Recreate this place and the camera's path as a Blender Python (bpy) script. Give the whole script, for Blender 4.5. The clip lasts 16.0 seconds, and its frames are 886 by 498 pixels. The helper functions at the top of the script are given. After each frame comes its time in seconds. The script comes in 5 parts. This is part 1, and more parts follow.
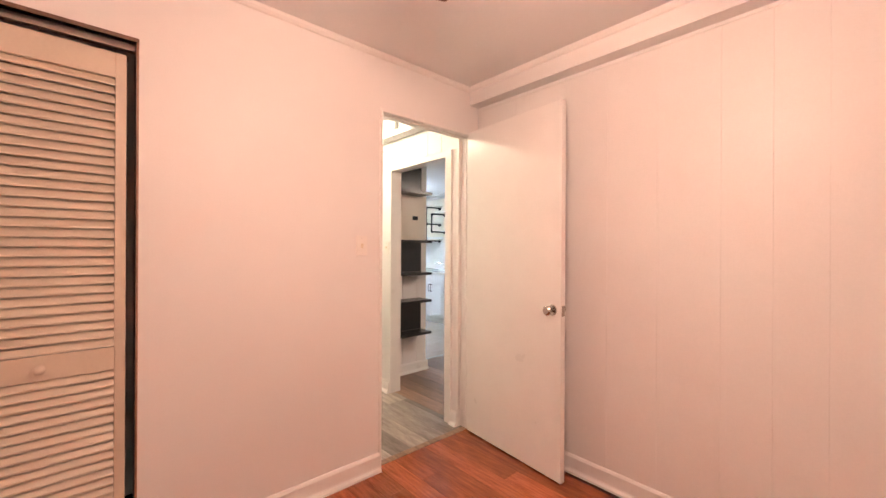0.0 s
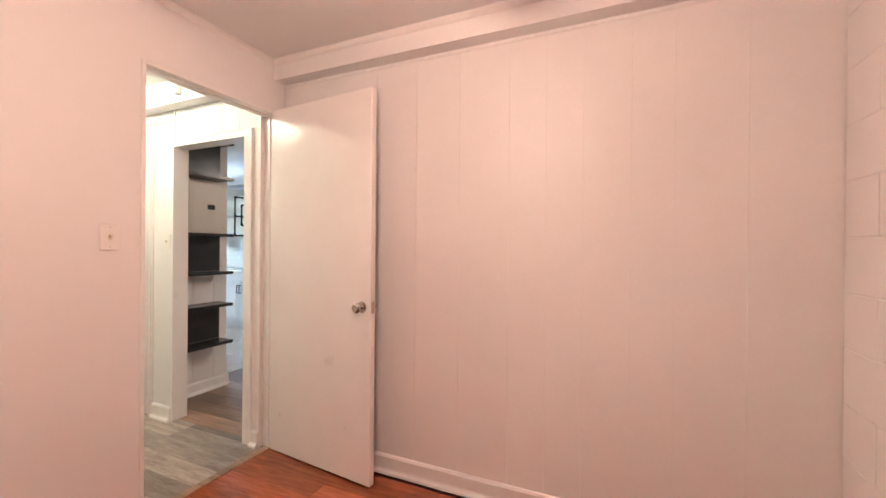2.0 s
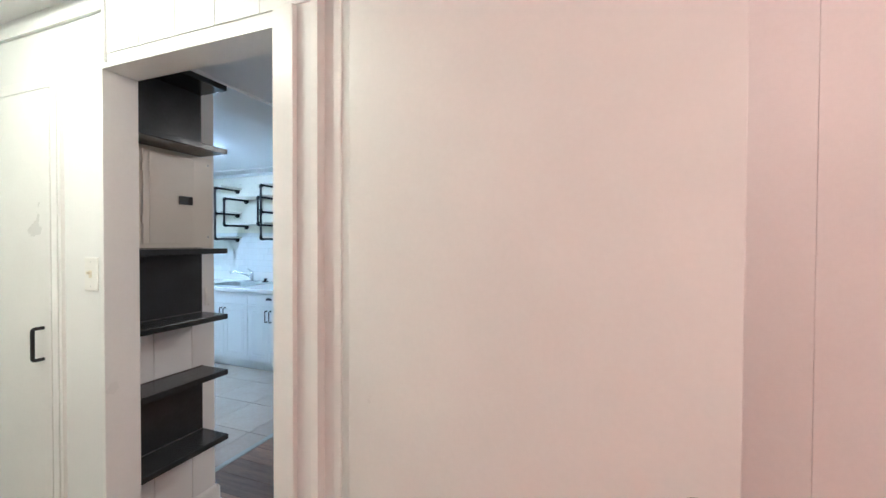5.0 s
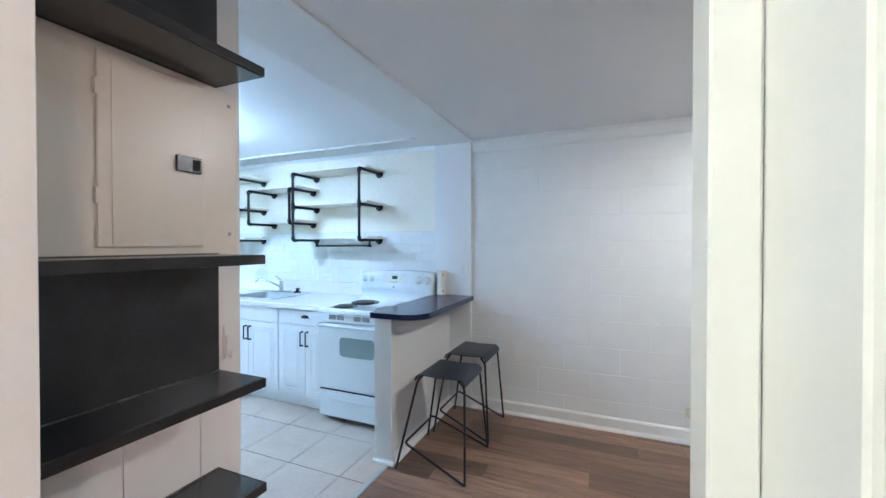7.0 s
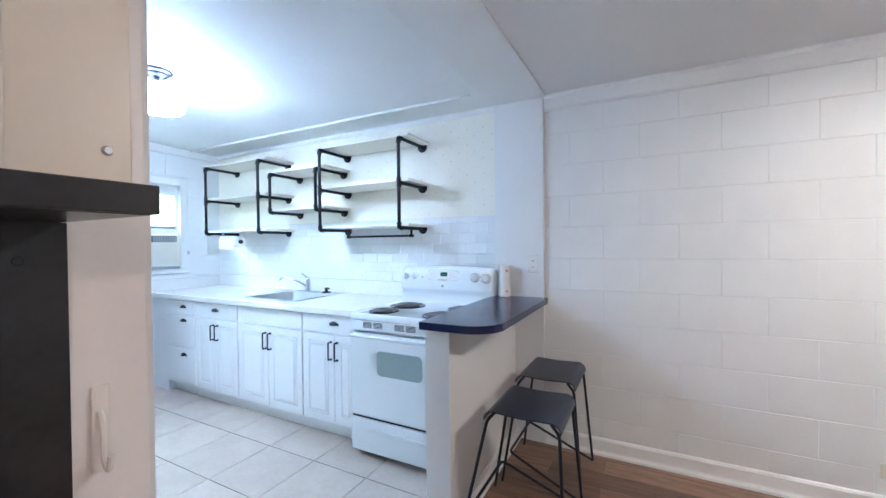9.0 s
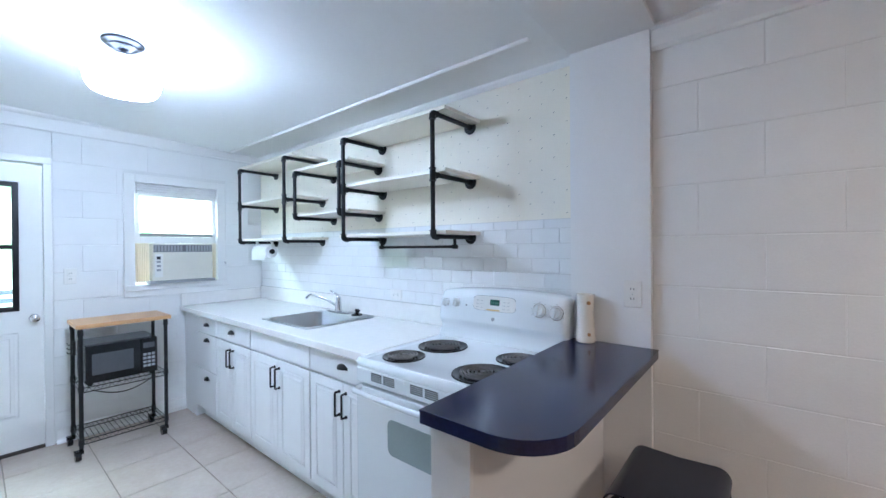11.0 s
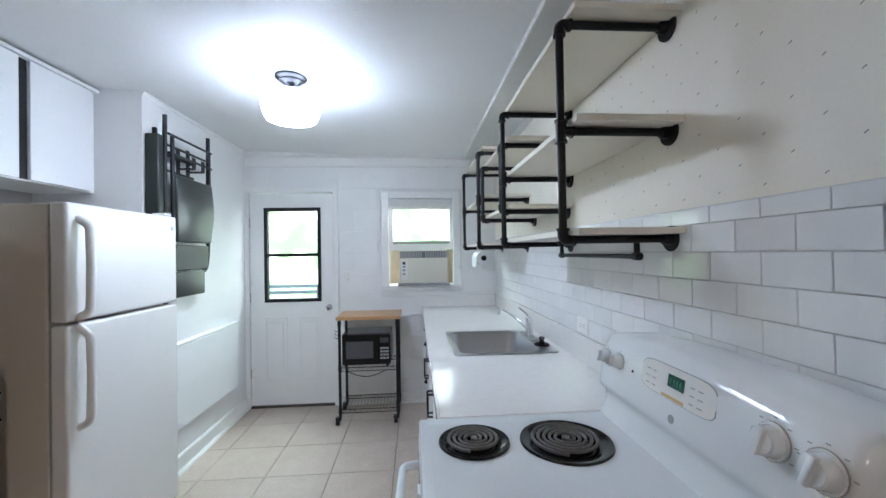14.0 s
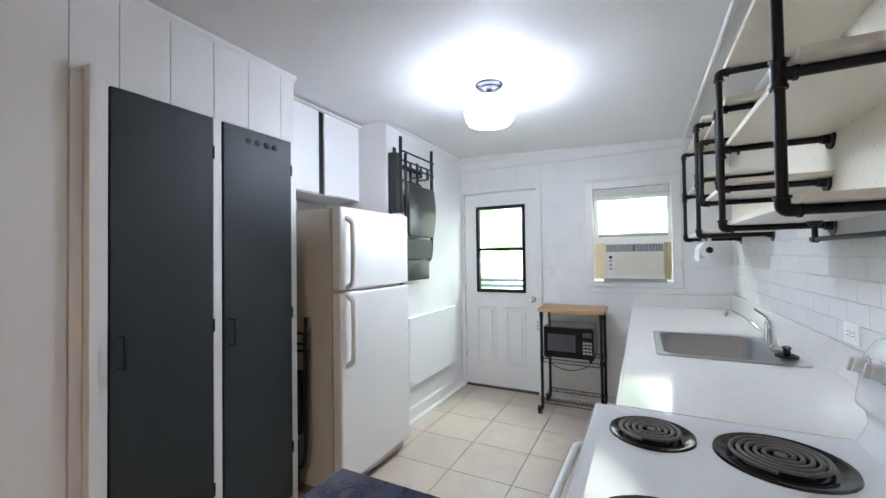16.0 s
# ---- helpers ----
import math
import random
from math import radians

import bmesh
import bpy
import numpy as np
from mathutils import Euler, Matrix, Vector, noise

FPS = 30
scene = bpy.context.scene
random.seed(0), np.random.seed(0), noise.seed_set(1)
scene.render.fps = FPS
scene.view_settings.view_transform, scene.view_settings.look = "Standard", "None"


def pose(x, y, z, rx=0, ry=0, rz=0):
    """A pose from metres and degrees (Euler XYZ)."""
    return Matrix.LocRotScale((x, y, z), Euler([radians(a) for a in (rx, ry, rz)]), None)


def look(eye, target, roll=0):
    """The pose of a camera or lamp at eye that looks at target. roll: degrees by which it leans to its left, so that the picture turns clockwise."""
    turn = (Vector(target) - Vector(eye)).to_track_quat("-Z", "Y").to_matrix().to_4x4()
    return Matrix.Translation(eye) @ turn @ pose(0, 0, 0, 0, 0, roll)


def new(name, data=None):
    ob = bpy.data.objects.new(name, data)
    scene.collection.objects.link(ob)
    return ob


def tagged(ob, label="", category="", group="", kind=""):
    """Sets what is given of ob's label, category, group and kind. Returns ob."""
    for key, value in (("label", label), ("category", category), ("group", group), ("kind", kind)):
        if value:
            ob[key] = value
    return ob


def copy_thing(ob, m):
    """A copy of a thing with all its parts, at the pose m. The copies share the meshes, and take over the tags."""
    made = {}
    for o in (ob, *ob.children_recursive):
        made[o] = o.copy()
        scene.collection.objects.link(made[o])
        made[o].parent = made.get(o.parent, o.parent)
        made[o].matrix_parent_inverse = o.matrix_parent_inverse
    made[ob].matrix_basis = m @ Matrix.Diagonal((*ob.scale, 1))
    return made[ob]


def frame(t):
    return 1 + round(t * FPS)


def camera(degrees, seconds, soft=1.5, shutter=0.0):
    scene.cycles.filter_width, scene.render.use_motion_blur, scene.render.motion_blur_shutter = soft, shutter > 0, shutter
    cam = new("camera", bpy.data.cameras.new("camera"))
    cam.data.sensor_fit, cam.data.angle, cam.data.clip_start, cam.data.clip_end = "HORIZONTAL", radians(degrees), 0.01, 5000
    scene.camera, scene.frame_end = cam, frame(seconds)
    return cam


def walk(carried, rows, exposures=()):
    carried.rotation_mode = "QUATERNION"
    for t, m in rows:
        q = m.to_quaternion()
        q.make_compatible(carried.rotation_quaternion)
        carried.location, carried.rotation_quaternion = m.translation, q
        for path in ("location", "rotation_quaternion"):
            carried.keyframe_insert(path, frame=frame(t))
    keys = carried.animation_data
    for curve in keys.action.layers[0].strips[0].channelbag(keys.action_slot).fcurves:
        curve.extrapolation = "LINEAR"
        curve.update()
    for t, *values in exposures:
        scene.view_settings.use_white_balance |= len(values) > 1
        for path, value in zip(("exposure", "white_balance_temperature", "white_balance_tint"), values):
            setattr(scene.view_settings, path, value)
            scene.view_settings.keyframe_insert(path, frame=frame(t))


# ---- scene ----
cam = camera(97.3, 16.0)
PATH = [
    (0, (3.39, -5.124, 1.322), (1.899, -3.79, 1.322), 0.3),
    (0.5, (3.435, -5.08, 1.321), (2.13, -3.565, 1.322), 0.2),
    (1, (3.453, -5.05, 1.314), (2.336, -3.392, 1.315), 0.4),
    (1.5, (3.454, -5.009, 1.302), (2.509, -3.247, 1.302), 0.4),
    (2, (3.4, -4.941, 1.305), (2.598, -3.109, 1.298), 0.5),
    (2.5, (3.278, -4.799, 1.298), (2.558, -2.933, 1.283), 0.4),
    (3, (3.081, -4.637, 1.308), (2.377, -2.766, 1.291), 0.3),
    (3.5, (2.772, -4.496, 1.342), (2.071, -2.623, 1.325), 0.2),
    (4, (2.482, -4.35, 1.388), (1.784, -2.476, 1.367), 0.3),
    (4.2, (2.366, -4.278, 1.405), (1.672, -2.402, 1.378), 0.3),
    (6.3, (1.428, -3.449, 1.456), (0.688, -1.591, 1.429), -0.2),
    (6.5, (1.337, -3.393, 1.443), (0.577, -1.544, 1.423), -0.3),
    (7, (1.094, -3.252, 1.438), (0.32, -1.408, 1.416), 0.0),
    (7.5, (0.944, -3.105, 1.412), (0.163, -1.263, 1.394), -0.2),
    (8, (0.785, -2.93, 1.372), (-0.026, -1.102, 1.352), -0.2),
    (8.5, (0.671, -2.807, 1.343), (-0.201, -1.007, 1.325), -0.1),
    (8.7, (0.644, -2.751, 1.347), (-0.251, -0.963, 1.325), -0.3),
    (10.8, (0.391, -1.895, 1.423), (-0.814, -0.300, 1.415), -0.45),
    (11, (0.365, -1.826, 1.422), (-0.907, -0.283, 1.415), -0.45),
    (11.5, (0.379, -1.54, 1.429), (-1.088, -0.18, 1.421), -0.7),
    (12, (0.376, -1.303, 1.453), (-1.251, -0.141, 1.451), -0.8),
    (12.5, (0.267, -1.095, 1.467), (-1.495, -0.148, 1.467), -0.9),
    (13, (0.18, -0.932, 1.477), (-1.694, -0.235, 1.486), -0.9),
    (13.5, (0.141, -0.786, 1.473), (-1.811, -0.348, 1.487), -0.85),
    (14, (0.162, -0.705, 1.450), (-1.833, -0.560, 1.468), -0.95),
    (14.5, (0.232, -0.628, 1.438), (-1.762, -0.784, 1.467), -1.0),
    (15, (0.241, -0.564, 1.415), (-1.709, -1.005, 1.45), -1.0),
    (15.5, (0.225, -0.547, 1.395), (-1.651, -1.239, 1.434), -0.9),
    (16, (0.218, -0.559, 1.382), (-1.564, -1.467, 1.42), -0.8),
]
walk(cam, [(t, look(eye, target, roll)) for t, eye, target, roll in PATH],
     exposures=[(0, 1.1, 6050, 10), (1.5, 0.98, 5750, 6), (2.5, 0.96, 5350, 3), (3.5, 0.94, 4950, 1), (4.2, 0.92, 4750, 0),
                (6.3, 0.80, 4850, -3), (7.0, 1.32, 4700, -1), (7.6, 1.52, 4650, 0), (8.7, 1.47, 4900, 4), (11, 1.06, 5300, 8), (12.5, 0.82, 5500, 8),
                (13.5, 0.50, 5750, 8), (14.7, 0.50, 6250, 12), (16, 0.64, 6350, 12)])

# ---- world and light ----
world = bpy.data.worlds.new("sky")
scene.world = world
world.use_nodes = True
wn = world.node_tree
sky = wn.nodes.new("ShaderNodeTexSky")
sky.sky_type = 'NISHITA'
sky.sun_disc = False
sky.sun_elevation, sky.sun_rotation = radians(58), radians(200)
bgn = wn.nodes["Background"]
bgn.inputs["Strength"].default_value = 0.15
wn.links.new(sky.outputs[0], bgn.inputs[0])
sun = new("sun", bpy.data.lights.new("sun", 'SUN'))
sun.data.energy, sun.data.angle, sun.data.color = 4.0, radians(0.6), (1, 0.95, 0.88)
sun.matrix_world = look((-6, 5, 12), (-4.0, 2.0, 0))
scene.view_settings.exposure = 0.0

KITCHEN_GLOW = ((0.80, 0.90, 1.08), 46.0)
KITCHEN_TOP = ((0.80, 0.90, 1.08), 3.0)
HALL_GLOW = ((1.0, 0.80, 0.54), 62.0)
BED_GLOW = ((1.0, 0.58, 0.41), 82.0)
LIVING_GLOW = ((1.0, 0.77, 0.58), 60.0)


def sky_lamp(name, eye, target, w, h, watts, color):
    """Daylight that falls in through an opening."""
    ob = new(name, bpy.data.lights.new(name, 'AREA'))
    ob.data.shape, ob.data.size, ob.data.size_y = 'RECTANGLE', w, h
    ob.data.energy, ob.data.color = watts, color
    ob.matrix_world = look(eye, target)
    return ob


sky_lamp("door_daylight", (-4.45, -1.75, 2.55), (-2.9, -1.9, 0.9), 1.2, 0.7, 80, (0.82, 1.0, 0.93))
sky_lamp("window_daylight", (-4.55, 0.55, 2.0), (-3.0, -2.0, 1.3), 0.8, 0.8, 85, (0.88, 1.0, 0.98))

# ---- materials ----


def mat(name, color, rough=0.5, metal=0.0, var=0.06, scale=6.0, fine=90.0, bump=0.15, stretch=(1, 1, 1), random_value=0.0,
        dark=None, coat=0.0, dirt=0.0, dirt_color=(0.3, 0.22, 0.13), emit=None, spec=0.5):
    """Paint, metal, stone or wood: two scales of noise in colour, gloss and relief."""
    m = bpy.data.materials.new(name)
    m.use_nodes = True
    nt = m.node_tree
    p = nt.nodes["Principled BSDF"]
    geo = nt.nodes.new("ShaderNodeNewGeometry")
    mp = nt.nodes.new("ShaderNodeMapping")
    mp.inputs["Scale"].default_value = stretch
    nt.links.new(geo.outputs["Position"], mp.inputs["Vector"])
    vec = mp.outputs[0]
    if random_value:
        info = nt.nodes.new("ShaderNodeObjectInfo")
        add = nt.nodes.new("ShaderNodeVectorMath")
        add.operation = 'MULTIPLY_ADD'
        nt.links.new(info.outputs["Random"], add.inputs[0])
        add.inputs[1].default_value = (37.0, 53.0, 71.0)
        nt.links.new(vec, add.inputs[2])
        vec = add.outputs[0]
    n1 = nt.nodes.new("ShaderNodeTexNoise")
    n1.inputs["Scale"].default_value, n1.inputs["Detail"].default_value = scale, 6
    n2 = nt.nodes.new("ShaderNodeTexNoise")
    n2.inputs["Scale"].default_value, n2.inputs["Detail"].default_value = fine, 3
    nt.links.new(vec, n1.inputs["Vector"])
    nt.links.new(vec, n2.inputs["Vector"])
    ramp = nt.nodes.new("ShaderNodeValToRGB")
    lo = dark if dark else tuple(c * (1 - 2 * var) for c in color)
    ramp.color_ramp.elements[0].position, ramp.color_ramp.elements[0].color = 0.32, (*lo, 1)
    ramp.color_ramp.elements[1].position, ramp.color_ramp.elements[1].color = 0.68, (*color, 1)
    mixn = nt.nodes.new("ShaderNodeMath")
    mixn.operation = 'MULTIPLY_ADD'
    mixn.inputs[1].default_value = 0.35
    sub = nt.nodes.new("ShaderNodeMath")
    sub.operation = 'MULTIPLY'
    sub.inputs[1].default_value = 0.65
    nt.links.new(n1.outputs[0], sub.inputs[0])
    nt.links.new(n2.outputs[0], mixn.inputs[0])
    nt.links.new(sub.outputs[0], mixn.inputs[2])
    nt.links.new(mixn.outputs[0], ramp.inputs[0])
    col = ramp.outputs[0]
    if random_value:
        hsv = nt.nodes.new("ShaderNodeHueSaturation")
        rr = nt.nodes.new("ShaderNodeMapRange")
        rr.inputs["To Min"].default_value, rr.inputs["To Max"].default_value = 1 - random_value, 1 + random_value
        nt.links.new(info.outputs["Random"], rr.inputs["Value"])
        nt.links.new(rr.outputs[0], hsv.inputs["Value"])
        nt.links.new(col, hsv.inputs["Color"])
        col = hsv.outputs[0]
    if dirt:
        n3 = nt.nodes.new("ShaderNodeTexNoise")
        n3.inputs["Scale"].default_value, n3.inputs["Detail"].default_value = 2.3, 8
        nt.links.new(geo.outputs["Position"], n3.inputs["Vector"])
        rm = nt.nodes.new("ShaderNodeMapRange")
        rm.inputs["From Min"].default_value, rm.inputs["From Max"].default_value = 0.56, 0.75
        rm.inputs["To Max"].default_value = dirt
        nt.links.new(n3.outputs[0], rm.inputs["Value"])
        mx = nt.nodes.new("ShaderNodeMixRGB")
        mx.inputs[2].default_value = (*dirt_color, 1)
        nt.links.new(rm.outputs[0], mx.inputs[0])
        nt.links.new(col, mx.inputs[1])
        col = mx.outputs[0]
    nt.links.new(col, p.inputs["Base Color"])
    rg = nt.nodes.new("ShaderNodeMapRange")
    rg.inputs["To Min"].default_value, rg.inputs["To Max"].default_value = max(0.02, rough * 0.8), min(1, rough * 1.2)
    nt.links.new(n1.outputs[0], rg.inputs["Value"])
    nt.links.new(rg.outputs[0], p.inputs["Roughness"])
    p.inputs["Metallic"].default_value = metal
    p.inputs["Specular IOR Level"].default_value = spec
    p.inputs["Coat Weight"].default_value = coat
    p.inputs["Coat Roughness"].default_value = 0.08
    if bump:
        b = nt.nodes.new("ShaderNodeBump")
        b.inputs["Strength"].default_value, b.inputs["Distance"].default_value = bump, 0.003
        nt.links.new(mixn.outputs[0], b.inputs["Height"])
        nt.links.new(b.outputs[0], p.inputs["Normal"])
    if emit:
        p.inputs["Emission Color"].default_value = (*emit[0], 1)
        p.inputs["Emission Strength"].default_value = emit[1]
    return m


def glass(name, rough=0.0, tint=(1, 1, 1)):
    m = bpy.data.materials.new(name)
    m.use_nodes = True
    p = m.node_tree.nodes["Principled BSDF"]
    p.inputs["Base Color"].default_value = (*tint, 1)
    p.inputs["Transmission Weight"].default_value = 1.0
    p.inputs["Roughness"].default_value = rough
    p.inputs["IOR"].default_value = 1.45
    return m


def wallpaper(name):
    """Cream paper with a staggered grid of small grey dashes."""
    m = mat(name, (0.86, 0.815, 0.70), 0.6, var=0.03, scale=3, bump=0.05)
    nt = m.node_tree
    p = nt.nodes["Principled BSDF"]
    src = p.inputs["Base Color"].links[0].from_socket
    geo = nt.nodes.new("ShaderNodeNewGeometry")
    sep = nt.nodes.new("ShaderNodeSeparateXYZ")
    nt.links.new(geo.outputs["Position"], sep.inputs[0])

    def math_node(op, a, b=None):
        n = nt.nodes.new("ShaderNodeMath")
        n.operation = op
        for k, v in ((0, a), (1, b)):
            if v is None:
                continue
            if isinstance(v, (int, float)):
                n.inputs[k].default_value = v
            else:
                nt.links.new(v, n.inputs[k])
        return n.outputs[0]
    px, pz = 0.135, 0.058
    row = math_node('FLOOR', math_node('DIVIDE', sep.outputs[2], pz))
    shift = math_node('MULTIPLY', math_node('FLOORED_MODULO', row, 2), px / 2)
    u = math_node('ABSOLUTE', math_node('SUBTRACT', math_node('FLOORED_MODULO', math_node('ADD', sep.outputs[0], shift), px), px / 2))
    v0 = math_node('SUBTRACT', math_node('FLOORED_MODULO', sep.outputs[2], pz), pz / 2)
    uu = math_node('SUBTRACT', math_node('FLOORED_MODULO', math_node('ADD', sep.outputs[0], shift), px), px / 2)
    v = math_node('ABSOLUTE', math_node('SUBTRACT', v0, math_node('MULTIPLY', uu, 0.5)))
    dash = math_node('MULTIPLY', math_node('LESS_THAN', u, 0.0040), math_node('LESS_THAN', v, 0.0016))
    mx = nt.nodes.new("ShaderNodeMixRGB")
    mx.inputs[2].default_value = (0.16, 0.16, 0.17, 1)
    nt.links.new(math_node('MULTIPLY', dash, 0.8), mx.inputs[0])
    nt.links.new(src, mx.inputs[1])
    nt.links.new(mx.outputs[0], p.inputs["Base Color"])
    return m


WHITE = mat("white_wall_paint", (0.80, 0.795, 0.785), 0.50, var=0.025, scale=1.6, fine=140, bump=0.10)
PANEL = mat("white_panel_paint", (0.80, 0.79, 0.775), 0.47, var=0.03, scale=2.2, fine=120, bump=0.08, dirt=0.05)
CEIL = mat("ceiling_paint", (0.80, 0.80, 0.79), 0.6, var=0.02, scale=2.0, fine=45, bump=0.55)
TRIM = mat("trim_paint", (0.82, 0.81, 0.79), 0.30, var=0.025, scale=5, bump=0.06)
BLOCK = mat("painted_block", (0.81, 0.805, 0.79), 0.5, var=0.03, scale=5, fine=150, bump=0.45)
JOINT = mat("painted_joint", (0.78, 0.775, 0.76), 0.7, var=0.05, bump=0.3)
CAB = mat("cabinet_white", (0.82, 0.82, 0.82), 0.30, var=0.006, scale=1.5, bump=0.0)
BOARD = mat("cream_shelf_paint", (0.84, 0.795, 0.69), 0.38, var=0.015, scale=3, bump=0.0)
COUNTER = mat("white_laminate", (0.83, 0.81, 0.78), 0.10, var=0.03, scale=22, bump=0.0)
TILE = mat("white_glazed_tile", (0.82, 0.82, 0.81), 0.07, var=0.02, scale=7, bump=0.05, random_value=0.02)
GROUT = mat("grey_grout", (0.71, 0.70, 0.67), 0.85, var=0.1, bump=0.3)
FLOORTILE = mat("cream_floor_tile", (0.53, 0.45, 0.385), 0.22, dark=(0.47, 0.39, 0.325), scale=5, fine=40, bump=0.0, random_value=0.04, dirt=0.04)
FLOORGROUT = mat("brown_floor_grout", (0.27, 0.22, 0.18), 0.85, var=0.12, bump=0.3)
REDWOOD = mat("red_brown_laminate", (0.42, 0.125, 0.045), 0.22, dark=(0.20, 0.05, 0.018), scale=7, fine=60, stretch=(0.9, 9, 9), bump=0.08, random_value=0.28)
GREYWOOD = mat("grey_vinyl_plank", (0.42, 0.37, 0.32), 0.33, dark=(0.15, 0.12, 0.10), scale=5, fine=30, stretch=(0.7, 4.5, 4.5), bump=0.10, random_value=0.55)
BROWNWOOD = mat("brown_vinyl_plank", (0.31, 0.19, 0.125), 0.33, dark=(0.12, 0.068, 0.043), scale=5, fine=40, stretch=(0.7, 7, 7), bump=0.10, random_value=0.40)
SEAM = mat("dark_seam", (0.06, 0.045, 0.035), 0.8, var=0.1)
BLACKPIPE = mat("black_iron_pipe", (0.022, 0.022, 0.024), 0.42, metal=0.6, var=0.15, scale=30, bump=0.12)
BLACKPAINT = mat("black_paint", (0.029, 0.031, 0.033), 0.24, var=0.18, scale=9, bump=0.10, dirt=0.30, dirt_color=(0.085, 0.08, 0.075))
BLACKCHIP = mat("chipped_black_paint", (0.17, 0.14, 0.12), 0.6, dark=(0.02, 0.02, 0.02), scale=45, bump=0.3)
CHARCOAL = mat("charcoal_door_paint", (0.022, 0.028, 0.031), 0.50, var=0.10, scale=4, bump=0.08, dirt=0.25, dirt_color=(0.04, 0.045, 0.045), spec=0.4)
NAVY = mat("navy_laminate", (0.018, 0.023, 0.076), 0.16, dark=(0.013, 0.017, 0.054), scale=60, fine=250, bump=0.0)
STOVE = mat("white_enamel", (0.80, 0.83, 0.84), 0.12, var=0.01, scale=4, bump=0.0)
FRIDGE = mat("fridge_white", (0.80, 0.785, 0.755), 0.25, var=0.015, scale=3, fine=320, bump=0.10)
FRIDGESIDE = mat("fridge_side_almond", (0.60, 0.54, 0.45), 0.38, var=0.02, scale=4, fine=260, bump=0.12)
PLASTIC = mat("white_plastic", (0.80, 0.785, 0.75), 0.32, var=0.02, bump=0.0)
IVORY = mat("ivory_plastic", (0.72, 0.66, 0.54), 0.38, var=0.03, bump=0.0)
STEEL = mat("brushed_steel", (0.44, 0.45, 0.46), 0.34, metal=1.0, var=0.02, scale=8, bump=0.0)
CHROME = mat("chrome", (0.72, 0.73, 0.75), 0.10, metal=1.0, var=0.02, bump=0.0)
NICKEL = mat("satin_nickel", (0.56, 0.52, 0.47), 0.26, metal=1.0, var=0.04, bump=0.0)
COIL = mat("burner_coil", (0.15, 0.14, 0.13), 0.5, metal=0.2, var=0.2, scale=40, bump=0.1)
DRIP = mat("black_drip_pan", (0.012, 0.012, 0.013), 0.12, metal=0.2, var=0.1, bump=0.0)
DARK = mat("dark_gap", (0.008, 0.008, 0.008), 0.8, var=0.1, bump=0.0)
BUTCHER = mat("butcher_block", (0.56, 0.33, 0.155), 0.38, dark=(0.40, 0.21, 0.085), scale=9, stretch=(9, 1, 9), bump=0.05)
CHAIRBLACK = mat("black_vinyl", (0.020, 0.024, 0.021), 0.30, var=0.08, scale=3, bump=0.0, spec=0.45)
SEATCOAT = mat("navy_seat_metal", (0.034, 0.040, 0.068), 0.33, metal=0.3, var=0.1, scale=12, bump=0.03)
WIRE = mat("navy_wire", (0.020, 0.022, 0.034), 0.35, metal=0.5, var=0.1, bump=0.0)
CERAMIC = mat("white_ceramic", (0.84, 0.79, 0.71), 0.22, var=0.03, bump=0.02)
PAPER = mat("paper_towel", (0.82, 0.82, 0.81), 0.9, var=0.03, fine=200, bump=0.4)
LOUVER = mat("louver_paint", (0.70, 0.62, 0.50), 0.42, var=0.04, scale=3, bump=0.06)
OVENGLASS = mat("oven_glass", (0.33, 0.40, 0.40), 0.08, var=0.05, scale=3, bump=0.0)
DISPLAY = mat("green_display", (0.01, 0.03, 0.02), 0.15, var=0.1, bump=0.0, emit=((0.03, 0.22, 0.16), 0.10))
CLOCK = mat("clock_digits", (0.05, 0.16, 0.10), 0.3, bump=0.0, emit=((0.1, 1.0, 0.5), 0.006))
LABELGREY = mat("grey_print", (0.35, 0.36, 0.37), 0.5, bump=0.0)
LABELTAN = mat("tan_print", (0.68, 0.47, 0.20), 0.4, bump=0.0)
CREAM = mat("cream_plastic", (0.76, 0.73, 0.64), 0.4, var=0.03, bump=0.0)
# Warm tint stands for daylight glowing through the pleated panels.
WARM_PLEAT = mat("warm_backlit_accordion", (0.86, 0.80, 0.71), 0.5, var=0.06, bump=0.1)
ynt = WARM_PLEAT.node_tree
trl = ynt.nodes.new("ShaderNodeBsdfTranslucent")
trl.inputs["Color"].default_value = (0.94, 0.85, 0.72, 1)
ymx = ynt.nodes.new("ShaderNodeMixShader")
ymx.inputs[0].default_value = 0.4
ynt.links.new(ynt.nodes["Principled BSDF"].outputs[0], ymx.inputs[1])
ynt.links.new(trl.outputs[0], ymx.inputs[2])
ynt.links.new(ymx.outputs[0], ynt.nodes["Material Output"].inputs["Surface"])
GLASS = glass("clear_glass")
MWGLASS = mat("microwave_window", (0.085, 0.088, 0.095), 0.08, var=0.1, bump=0.0)
PAPERED = wallpaper("dashed_wallpaper")
FANWOOD = mat("fan_blade_wood", (0.17, 0.07, 0.035), 0.35, dark=(0.09, 0.035, 0.018), stretch=(8, 1, 8))
PEWTER = mat("dark_pewter", (0.20, 0.20, 0.22), 0.30, metal=1.0, var=0.05, bump=0.03)
SHADE = mat("lit_opal_glass", (0.9, 0.9, 0.9), 0.3, var=0.0, bump=0.0, emit=KITCHEN_GLOW)
SHADE_TOP = mat("dim_opal_glass", (0.9, 0.9, 0.9), 0.3, var=0.0, bump=0.0, emit=KITCHEN_TOP)
SHADE_HALL = mat("lit_warm_glass", (0.9, 0.9, 0.9), 0.3, var=0.0, bump=0.0, emit=HALL_GLOW)
